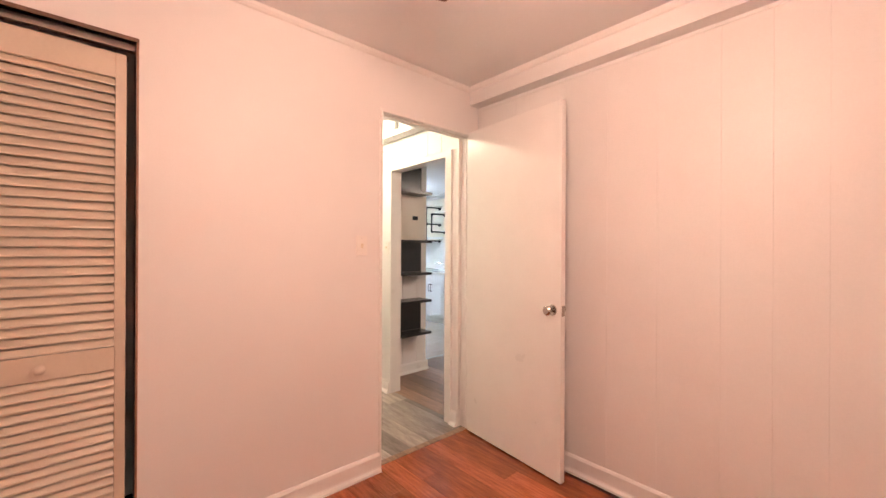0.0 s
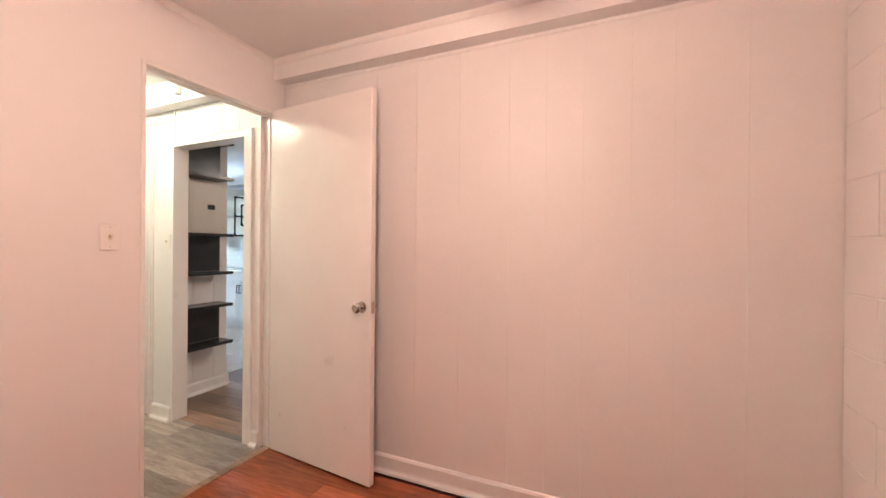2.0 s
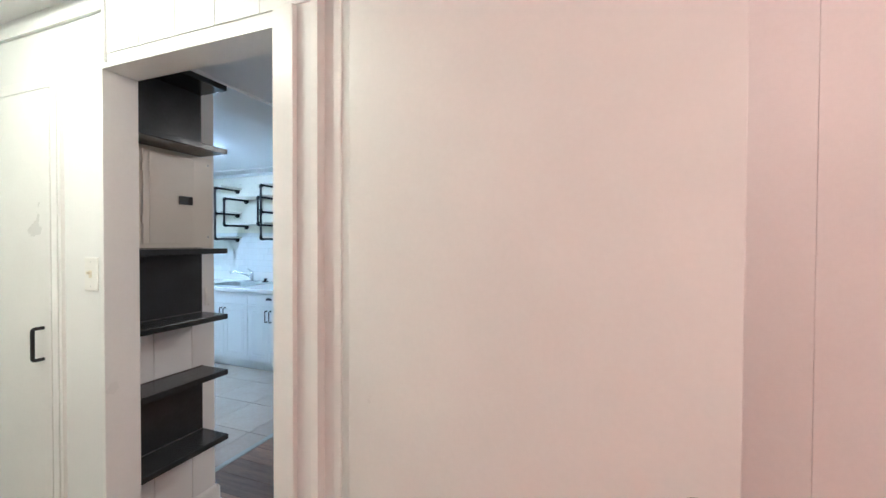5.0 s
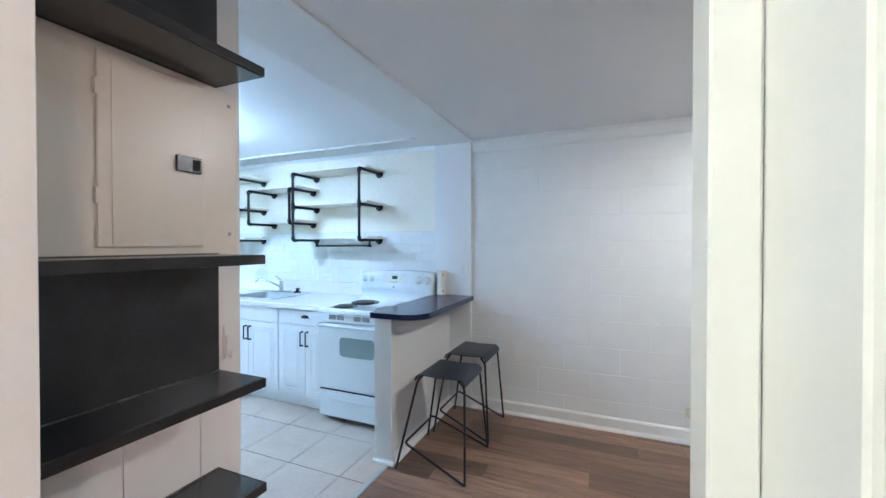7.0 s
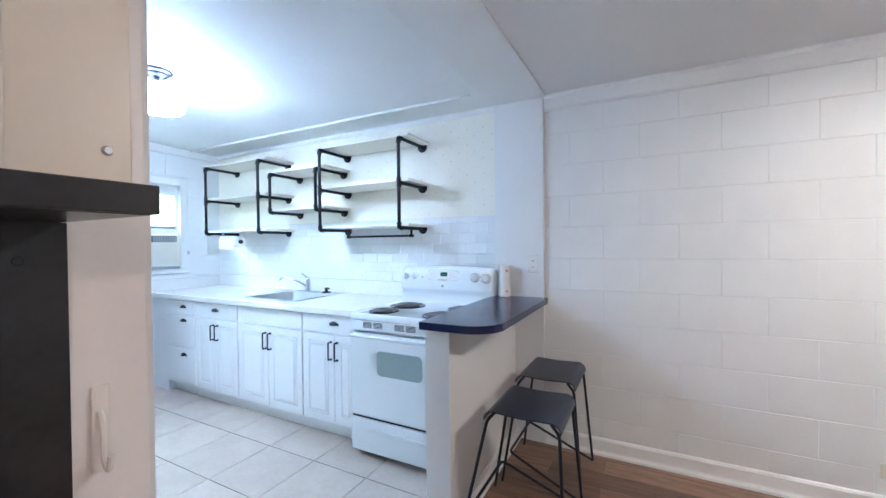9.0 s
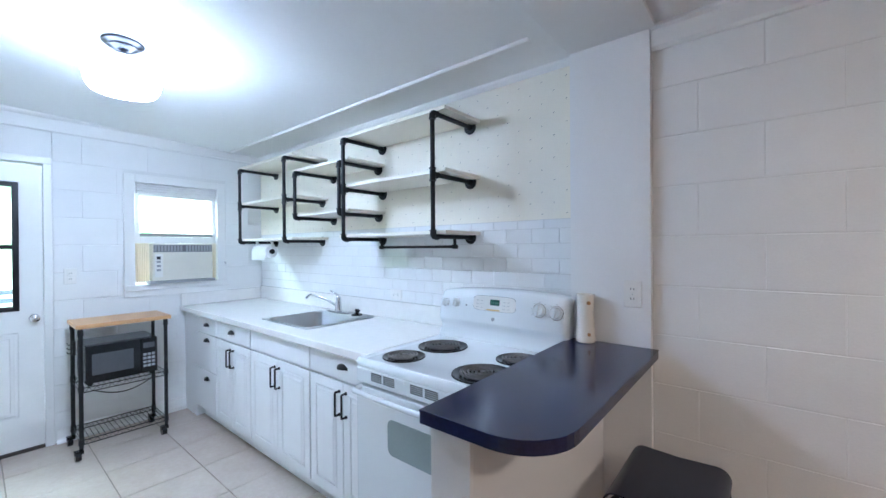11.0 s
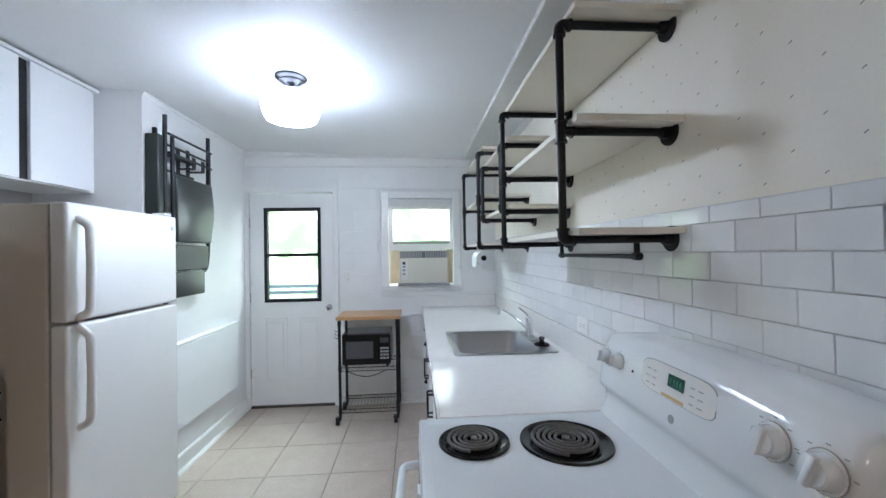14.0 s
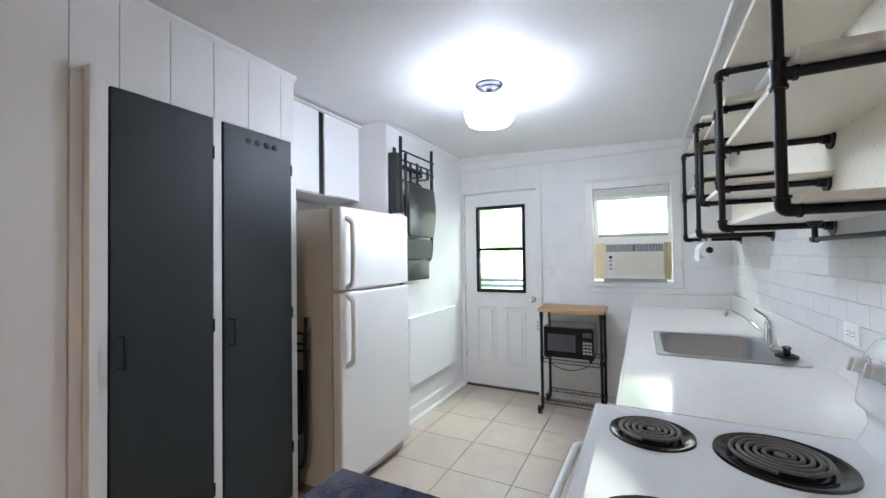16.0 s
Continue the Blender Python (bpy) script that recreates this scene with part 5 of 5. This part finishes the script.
for x in (-1.715, -1.065):
    bm = bmesh.new()
    cyl(bm, (x, 0.02, 1.415), (x, 0.02, 1.495), 0.0095, seg=12)
    cyl(bm, (x - 0.016, 0.02, 1.427), (x + 0.016, 0.02, 1.427), 0.013, seg=12)
    cyl(bm, (x, 0.02, 1.475), (x, 0.02, 1.495), 0.015, 0.026, seg=16)
    part("hanger", bm, BLACKPIPE, rod, smooth=True)
pt = thing("paper_towel_holder", "paper towel roll on a black holder under the shelf", "paper towel", -3.08, -0.15, 1.40)
bm = bmesh.new()
cyl(bm, (-3.21, -0.151, 1.40), (-2.955, -0.151, 1.40), 0.055, seg=28)
part("roll", bm, PAPER, pt, "white paper towel roll", smooth=True)
part("loose_sheet", bx(-3.205, -2.965, -0.209, -0.2065, 1.325, 1.41), PAPER, pt)
bm = bmesh.new()
cyl(bm, (-2.956, -0.151, 1.40), (-2.938, -0.151, 1.40), 0.021, seg=18)
cyl(bm, (-3.23, -0.151, 1.40), (-2.95, -0.151, 1.40), 0.008, seg=10)
part("hub", bm, BLACKPIPE, pt, smooth=True)
for x in (-2.950, -3.228):
    part("bracket", bx(x, x + 0.008, -0.163, -0.139, 1.39, 1.4945, 0.002), TRIM, pt, "white holder bracket")

# ---- kitchen lamp ----
LX, LY = -1.985, -1.355
lamp = thing("ceiling_lamp", "lit white schoolhouse glass ceiling lamp", "ceiling light", LX, LY, 2.41)
bm = bmesh.new()
lathe(bm, [(0.080, 0), (0.083, -0.006), (0.080, -0.011), (0.068, -0.015), (0.060, -0.020), (0.058, -0.028), (0.048, -0.031), (0.040, -0.038), (0.030, -0.043), (0.011, -0.047), (0.010, -0.068), (0.034, -0.073), (0.036, -0.090)], LX, LY, 2.41)
part("canopy", bm, PEWTER, lamp, "ringed dark pewter canopy", smooth=True)
bm = bmesh.new()
lathe(bm, [(0.1565, 2.2792), (0.157, 2.278), (0.141, 2.200), (0.126, 2.177), (0.092, 2.168), (0.01, 2.165)], LX, LY, 0)
shade = part("shade", bm, SHADE, lamp, "glowing opal glass shade", smooth=True)
bm = bmesh.new()
lathe(bm, [(0.037, 2.322), (0.11, 2.314), (0.146, 2.299), (0.154, 2.285), (0.1565, 2.2795)], LX, LY, 0)
part("shade_top", bm, SHADE_TOP, shade, smooth=True)

# ---- refrigerator ----
R0, R1, RY = -2.216, -1.496, -2.088
fr = thing("refrigerator", "white top-freezer refrigerator with almond sides", "refrigerator", -1.88, -2.45, 0.0)
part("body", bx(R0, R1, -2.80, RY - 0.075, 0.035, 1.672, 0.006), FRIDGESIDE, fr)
for nm, z0, z1, h0, h1 in (("freezer_door", 1.193, 1.680, 1.205, 1.615), ("fridge_door", 0.075, 1.180, 0.755, 1.165)):
    dd = part(nm, bx(R0, R1, RY - 0.068, RY, z0, z1, 0.012, 3), FRIDGE, fr)
    bm = bmesh.new()
    hx = R1 - 0.055
    tube(bm, bend([(hx, RY - 0.004, h0), (hx, RY + 0.045, h0 + 0.025), (hx, RY + 0.05, (h0 + h1) / 2), (hx, RY + 0.045, h1 - 0.025), (hx, RY - 0.004, h1)], 0.03), 0.0165, 12)
    part("handle", bm, PLASTIC, dd, "tall white handle", smooth=True)
    part("gasket", bx(R0 + 0.006, R1 - 0.006, RY - 0.0745, RY - 0.0685, z0 + 0.01, z1 - 0.01), LABELGREY, dd)
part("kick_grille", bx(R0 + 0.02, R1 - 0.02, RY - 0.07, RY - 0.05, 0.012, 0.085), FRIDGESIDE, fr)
part("badge", bx(R0 + 0.03, R0 + 0.055, RY, RY + 0.002, 1.60, 1.625), LABELGREY, fr)
part("hinge_cover", bx(R0 + 0.01, R0 + 0.07, RY - 0.09, RY - 0.02, 1.6855, 1.70, 0.004), PLASTIC, fr)

uc = thing("upper_cabinet", "white two-door cabinet above the refrigerator", "cabinet", -1.83, -2.75, 1.84)
part("body", bx(-2.268, -1.402, -2.90, -2.578, 1.83, 2.438), CAB, uc)
for x0, x1 in ((-2.222, -1.868), (-1.813, -1.41)):
    part("door", bx(x0, x1, -2.577, -2.558, 1.835, 2.418, 0.003), CAB, uc)
part("gap", bx(-1.866, -1.815, -2.577, -2.573, 1.837, 2.417), DARK, uc)
part("moulding", bx(-2.268, -1.402, -2.577, -2.545, 2.419, 2.438, 0.003), TRIM, uc)

# ---- folding chairs and drop-leaf table ----


def folding_chair(m):
    """A folded chair, drawn flat in x and z with its back to +y."""
    c = new("folding_chair")
    c.empty_display_size = 0.05
    tagged(c, "folded black folding chair hung on the wall", "chair", "folding chairs")
    W = 0.50
    for dx in (0.0, W):
        bm = bmesh.new()
        k = 0.12 if dx == 0.0 else -0.12
        tube(bm, bend([(dx + k, 0.018, 0.172), (dx + k * 0.25, 0.018, 0.182), (dx, 0.018, 0.30), (dx, 0.018, 0.55), (dx, 0.024, 1.155)], 0.07), 0.0135, 10)
        part("front_leg", bm, BLACKPIPE, c, smooth=True, local=True)
    for dx in (0.035, W - 0.035):
        bm = bmesh.new()
        tube(bm, [(dx, 0.046, 0.40), (dx, 0.046, 1.03)], 0.012, 10)
        part("rear_leg", bm, BLACKPIPE, c, smooth=True, local=True)
    for z, y in ((1.04, 0.046), (0.925, 0.046), (0.98, 0.018)):
        bm = bmesh.new()
        tube(bm, [(0.0, y, z), (W, y, z)], 0.008, 8)
        part("crossbar", bm, BLACKPIPE, c, smooth=True, local=True)
    bm = bmesh.new()
    prism(bm, [(0.03, 0.375), (W - 0.07, 0.375), (W - 0.055, 0.80), (0.012, 0.80), (-0.018, 0.64), (-0.016, 0.55)], 0.0, 0.026)
    bmesh.ops.transform(bm, matrix=Matrix(((1, 0, 0, 0), (0, 0, 1, 0.032), (0, 1, 0, 0), (0, 0, 0, 1))), verts=list(bm.verts))
    part("seat", finish(bm, 0.012, 3), CHAIRBLACK, c, "black padded seat", smooth=True, local=True)
    bm = bmesh.new()
    box(bm, 0.075, W - 0.06, 0.012, 0.034, 0.02, 0.185)
    part("backrest", finish(bm, 0.01, 3), CHAIRBLACK, c, "black backrest", smooth=True, local=True)
    bm = bmesh.new()
    box(bm, 0.015, W - 0.06, 0.012, 0.03, 0.19, 0.36)
    part("back_cushion", finish(bm, 0.01, 3), CHAIRBLACK, c, local=True)
    c.matrix_basis = m
    return c


fc = folding_chair(pose(-2.838, -2.245, 1.168))
ch = thing("folding_chair", "folded black folding chair hung behind another chair", "chair", -2.50, -2.306, 1.10, group="folding chairs")
for x, z0, z1 in ((-2.44, 1.14, 2.16), (-2.395, 1.14, 2.19), (-2.352, 1.14, 2.25)):
    part("leg", bx(x - 0.011, x + 0.011, -2.300, -2.278, z0, z1, 0.003), BLACKPIPE, ch)
for z0, z1 in ((2.092, 2.122), (1.995, 2.010)):
    part("crossbar", bx(-2.735, -2.345, -2.277, -2.266, z0, z1, 0.002), BLACKPIPE, ch)
part("seat", bx(-2.338, -2.280, -2.304, -2.225, 1.32, 2.195, 0.008, 3), CHAIRBLACK, ch, "black padded seat folded on edge")
c3 = copy_thing(fc, pose(-1.425, -2.76, 0.0, 0, 0, 90) @ Matrix.Scale(0.9, 4))
tagged(c3, "folded black folding chair leaning beside the refrigerator")
hk = thing("wall_hook", "black flat utility hooks carrying the folded chairs", "hook", -2.67, -2.31, 1.72)
for x, z1 in ((-2.732, 2.205), (-2.617, 2.19)):
    bm = bmesh.new()
    box(bm, x - 0.021, x + 0.021, -2.3095, -2.3035, 1.74, z1)
    box(bm, x - 0.021, x + 0.021, -2.3035, -2.20, 2.045, 2.052)
    box(bm, x - 0.021, x + 0.021, -2.206, -2.20, 2.052, 2.125)
    part("hook_bar", finish(bm, 0.002, 1), BLACKPIPE, hk)

tb = thing("wall_table", "white drop-leaf wall table folded flat", "table", -3.08, -2.31, 0.25)
part("leaf", bx(-3.395, -2.505, -2.309, -2.268, 0.310, 0.856, 0.004), CAB, tb)
part("wall_rail", bx(-3.405, -2.495, -2.309, -2.260, 0.858, 0.876, 0.003), TRIM, tb)
part("support_rail", bx(-3.395, -2.505, -2.267, -2.261, 0.575, 0.856, 0.002), CAB, tb)

# ---- cart with microwave ----
ct = thing("kitchen_cart", "black wire kitchen cart with butcher block top on casters", "cart", -3.42, -1.14, 0.0)
X0, X1, Y0, Y1 = -3.545, -3.215, -1.355, -0.868
bm = bmesh.new()
box(bm, X0 - 0.02, X1 + 0.028, Y0 - 0.026, Y1 + 0.032, 0.889, 0.917)
part("top", finish(bm, 0.004, 2), BUTCHER, ct, "pale butcher block top")
for x in (X0, X1):
    for y in (Y0, Y1):
        bm = bmesh.new()
        cyl(bm, (x, y, 0.075), (x, y, 0.889), 0.0125, seg=12)
        for z in (0.12, 0.483, 0.862):
            cyl(bm, (x, y, z - 0.02), (x, y, z + 0.02), 0.0165, 0.015, 12)
        p = part("post", bm, BLACKPIPE, ct, smooth=True)
        bm = bmesh.new()
        cyl(bm, (x + 0.004, y - 0.034, 0.031), (x + 0.004, y - 0.004, 0.031), 0.031, seg=20)
        box(bm, x - 0.016, x + 0.020, y - 0.038, y + 0.010, 0.046, 0.068)
        cyl(bm, (x, y, 0.06), (x, y, 0.085), 0.009, seg=8)
        part("caster", bm, DRIP, ct, smooth=True)
for z in (0.483, 0.13):
    bm = bmesh.new()
    for dz in (0.0, 0.03):
        tube(bm, [(X0, Y0, z - dz), (X1, Y0, z - dz), (X1, Y1, z - dz), (X0, Y1, z - dz)], 0.0035, 6, True)
    for k in range(17):
        y = Y0 + (Y1 - Y0) * (k + 0.5) / 17
        tube(bm, [(X0, y, z), (X1, y, z)], 0.0018, 5)
    for k in range(12):
        y = Y0 + (Y1 - Y0) * k / 12
        for x in (X0, X1):
            tube(bm, [(x, y, z), (x, y + (Y1 - Y0) / 24, z - 0.03), (x, y + (Y1 - Y0) / 12, z)], 0.0018, 5)
    part("wire_shelf", bm, BLACKPIPE, ct, "black wire shelf")
mw = thing("microwave", "black microwave oven on the cart shelf", "microwave", -3.3480, -1.13, 0.486)
part("body", bx(-3.5280, -3.2280, -1.333, -0.925, 0.503, 0.768, 0.006), BLACKPAINT, mw)
df = part("door", bx(-3.2280, -3.2030, -1.333, -1.027, 0.506, 0.765, 0.004), DRIP, mw)
part("window", bx(-3.2030, -3.2015, -1.300, -1.070, 0.560, 0.705), MWGLASS, df, "dark window")
pn = part("control_panel", bx(-3.2280, -3.2050, -1.024, -0.925, 0.506, 0.765, 0.003), DRIP, mw)
for r in range(4):
    for k in range(3):
        part("key", bx(-3.2050, -3.2035, -1.012 + 0.026 * k, -0.992 + 0.026 * k, 0.55 + 0.028 * r, 0.568 + 0.028 * r), LABELGREY, pn)
part("readout", bx(-3.2050, -3.2035, -1.012, -0.942, 0.69, 0.73), MWGLASS, pn)
for x in (-3.5080, -3.2380):
    for y in (-1.305, -0.955):
        part("foot", bx(x - 0.012, x + 0.012, y - 0.012, y + 0.012, 0.4855, 0.5035), DRIP, mw)
hookrack = part("hook_rack", bx(X1 - 0.10, X1 - 0.085, Y0 - 0.03, Y0 - 0.013, 0.70, 0.80, 0.002), BLACKPIPE, ct, "small black wire hook rack")
for z in (0.715, 0.745, 0.775):
    bm = bmesh.new()
    tube(bm, bend([(X1 - 0.092, Y0 - 0.028, z), (X1 - 0.092, Y0 - 0.052, z), (X1 - 0.092, Y0 - 0.056, z + 0.014)], 0.008, 3), 0.0028, 6)
    part("hook", bm, BLACKPIPE, hookrack, smooth=True)
cb = thing("power_cord", "black power cord hanging under the microwave", "cord", -3.4780, -1.1, 0.42)
bm = bmesh.new()
tube(bm, [(-3.2000, -1.30 + 0.34 * k / 14, 0.462 - 0.055 * math.sin(math.pi * k / 14)) for k in range(15)], 0.0035, 6)
part("cable", bm, DRIP, cb, smooth=True)

# ---- coat pegs on the block wall ----
pg = thing("wall_hanger", "short flat black iron hanger bar on the block wall", "hook", 2.13, 0.0, 1.74)
plate = part("plate", bx(2.110, 2.148, 0.014, 0.0252, 1.692, 1.785, 0.003), BLACKPIPE, pg)
for z in (1.710, 1.768):
    bm = bmesh.new()
    cyl(bm, (2.129, 0.014, z), (2.129, 0.0105, z), 0.009, 0.007, 14)
    part("screw", bm, STEEL, plate, smooth=True)
bm = bmesh.new()
box(bm, 1.955, 2.128, -0.006, 0.004, 1.730, 1.753)
box(bm, 2.112, 2.128, 0.004, 0.0145, 1.730, 1.753)
part("bar", finish(bm, 0.002, 1), BLACKPIPE, pg)
part("end_stop", bx(1.945, 1.962, -0.014, 0.006, 1.722, 1.760, 0.003), BLACKPIPE, pg)

# ---- outside ----
structure("ground", bx(-300, -3.85, -300, 300, -0.6, -0.5), GRASS, "grassy ground outside")
structure("lanai_floor", bx(-5.6, -3.85, -4.0, 1.5, -0.5, -0.06), CONCRETE, "concrete lanai outside the back door")
RAILGREY = mat("weathered_grey_rail", (0.16, 0.20, 0.24), 0.5, var=0.1)
rl = thing("lanai_railing", "blue-grey painted metal railing on the lanai", "railing", -5.5, -1.3, -0.06)
for z in (0.985, 0.90, 0.12):
    part("rail", bx(-5.52, -5.47, -4.0, 1.5, z, z + 0.045, 0.004), RAILGREY, rl)
for k in range(7):
    y = -3.9 + k * 0.9
    part("post", bx(-5.52, -5.47, y, y + 0.05, -0.058, 1.0, 0.004), RAILGREY, rl)


# Garden colours emit light themselves, for the overbright daylight outside.
m = bpy.data.materials.new("glowing_garden_view")
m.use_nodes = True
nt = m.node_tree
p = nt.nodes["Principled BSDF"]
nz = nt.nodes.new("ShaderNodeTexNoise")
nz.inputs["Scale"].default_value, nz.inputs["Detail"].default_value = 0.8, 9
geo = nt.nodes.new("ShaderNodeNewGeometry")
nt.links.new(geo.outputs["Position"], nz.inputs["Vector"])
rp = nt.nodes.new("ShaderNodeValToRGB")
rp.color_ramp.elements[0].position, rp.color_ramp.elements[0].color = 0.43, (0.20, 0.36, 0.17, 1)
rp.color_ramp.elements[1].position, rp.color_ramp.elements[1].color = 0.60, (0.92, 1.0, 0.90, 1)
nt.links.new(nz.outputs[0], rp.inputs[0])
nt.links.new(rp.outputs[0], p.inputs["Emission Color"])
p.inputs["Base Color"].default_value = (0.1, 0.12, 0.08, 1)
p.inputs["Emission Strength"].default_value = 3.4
structure("backdrop", bx(-16.2, -16.0, -16, 16, -0.5, 9), m, "garden backdrop that glows in place of outdoor daylight")

# ---- pieces of walls and floors ----


def block_rows(z_start, pitch, z_end):
    z, out = z_start, []
    while z < z_end - 0.01:
        out.append((max(z, 0.0), min(z + pitch, z_end)))
        z += pitch
    return out


def clip_rect(rects, hole):
    """Rectangles (a0, a1, z0, z1) less an opening."""
    out = []
    for a0, a1, z0, z1 in rects:
        h0, h1, k0, k1 = hole
        if a1 <= h0 or a0 >= h1 or z1 <= k0 or z0 >= k1:
            out.append((a0, a1, z0, z1))
            continue
        if a0 < h0:
            out.append((a0, h0, z0, z1))
        if a1 > h1:
            out.append((h1, a1, z0, z1))
        if z0 < k0:
            out.append((max(a0, h0), min(a1, h1), z0, k0))
        if z1 > k1:
            out.append((max(a0, h0), min(a1, h1), k1, z1))
    return out


JW, JV, PITCH, LONG = 0.0026, 0.0010, 0.2065, 0.413
rects = []
for r, (z0, z1) in enumerate(block_rows(-0.189, PITCH, 2.30)):
    a = 0.162 - LONG + (PITCH if r % 2 else 0.0)
    while a < 4.8:
        if a + LONG > 0.0 and z1 > 0:
            rects.append((max(a, 0.0), min(a + LONG, 4.8), z0, z1))
        a += LONG
for a0, a1, z0, z1 in rects:
    if a1 - a0 > 0.03 and z1 - z0 > 0.03:
        piece("block", slab_mesh("block", a1 - a0 - JV, z1 - z0 - JW, 0.0026, BLOCK, 0.0022, 0.0018), wall_n, Matrix.Translation((a0 + JV / 2, 0.028, z0 + JW / 2)) @ FACE_S)
rects = []
for r, (z0, z1) in enumerate(block_rows(-0.189, PITCH, 2.295)):
    a = -2.31 - (PITCH if r % 2 else 0.0)
    while a < 0.1:
        if a + LONG > -2.31 and z1 > 0:
            rects.append((max(a, -2.31), min(a + LONG, 0.1), z0, z1))
        a += LONG
rects = clip_rect(rects, (-2.31, -1.44, 0.0, 2.10))
rects = clip_rect(rects, (-1.03, -0.25, 1.085, 2.055))
for a0, a1, z0, z1 in rects:
    if a1 - a0 > 0.03 and z1 - z0 > 0.03:
        piece("block", slab_mesh("block", a1 - a0 - JV, z1 - z0 - JW, 0.0026, BLOCK, 0.0022, 0.0018), wall_w, Matrix.Translation((-3.674, a0 + JV / 2, z0 + JW / 2)) @ FACE_E)

for r, (z0, z1) in enumerate(block_rows(-0.09, PITCH, 2.49)):
    a = -2.992 + (PITCH if r % 2 else 0.0)
    while a > -6.6:
        b0, b1 = max(a - LONG, -6.6), min(a, -2.992)
        if b1 - b0 > 0.03 and z1 - z0 > 0.03:
            piece("block", slab_mesh("block", b1 - b0 - JV, z1 - z0 - JW, 0.0026, BLOCK, 0.0022, 0.0018), wall_be, Matrix.Translation((4.198, b1 - JV / 2, z0 + JW / 2)) @ FACE_W)
        a -= LONG

# wall tiles in running bond
structure("wall_tile_bed", bx(-3.66, -0.348, 0.099, 0.103, 0.90, 1.567), GROUT, "grey grout bed of the wall tiles")
bed = bpy.data.objects["wall_tile_bed"]
TW, TH, G = 0.1555, 0.079, 0.0019
row = 0
z = 1.519
while z > 1.03:
    x = -0.290 if row % 2 else -0.374 + TW
    while x > -3.66:
        a0, a1 = max(x - TW, -3.66), min(x, -0.349)
        if a1 - a0 > 0.02:
            h = 0.046 if row == 0 else TH
            piece("wall_tile", slab_mesh("wall_tile", a1 - a0 - G, h - G, 0.0055, TILE, 0.0014), bed, Matrix.Translation((a0 + G / 2, 0.099, z + G / 2)) @ FACE_S)
        x -= TW
    row += 1
    z -= TH

# floor tiles
P = 0.41
for i in range(-1, 9):
    for j in range(-1, 7):
        x1 = -0.43 - P * (i - 0) + 0.0
        x0 = x1 - P
        y1 = -0.025 - 0.42 * (j - 0)
        y0 = y1 - 0.42
        a0, a1, b0, b1 = max(x0, -3.67), min(x1, -0.245), max(y0, -2.93), min(y1, 0.08)
        if a1 - a0 > 0.04 and b1 - b0 > 0.04:
            piece("floor_tile", slab_mesh("floor_tile", a1 - a0 - 0.005, b1 - b0 - 0.005, 0.008, FLOORTILE, 0.0012), floor_k, Matrix.Translation((a0 + 0.0025, b0 + 0.0025, -0.008)))


def planks(parent, x0, x1, y0, y1, width, length, material, seed):
    rnd = random.Random(seed)
    y = y0
    while y < y1 - 0.01:
        w = min(width, y1 - y)
        x = x0 - rnd.choice((0.0, 0.25, 0.5, 0.75)) * length
        while x < x1 - 0.01:
            a, b = max(x, x0), min(x + length, x1)
            if b - a > 0.03:
                piece("plank", slab_mesh("plank", b - a - 0.0012, w - 0.0012, 0.006, material, 0.0008), parent, Matrix.Translation((a, y, -0.006)))
            x += length
        y += width


planks(floor_l, -0.22, 4.8, -3.05, 0.03, 0.15, 1.22, BROWNWOOD, 2)
planks(floor_h, -0.6, 1.35, -4.3, -3.05, 0.15, 1.22, GREYWOOD, 4)
planks(floor_b, 1.35, 4.2, -6.6, -3.0, 0.12, 1.22, REDWOOD, 6)
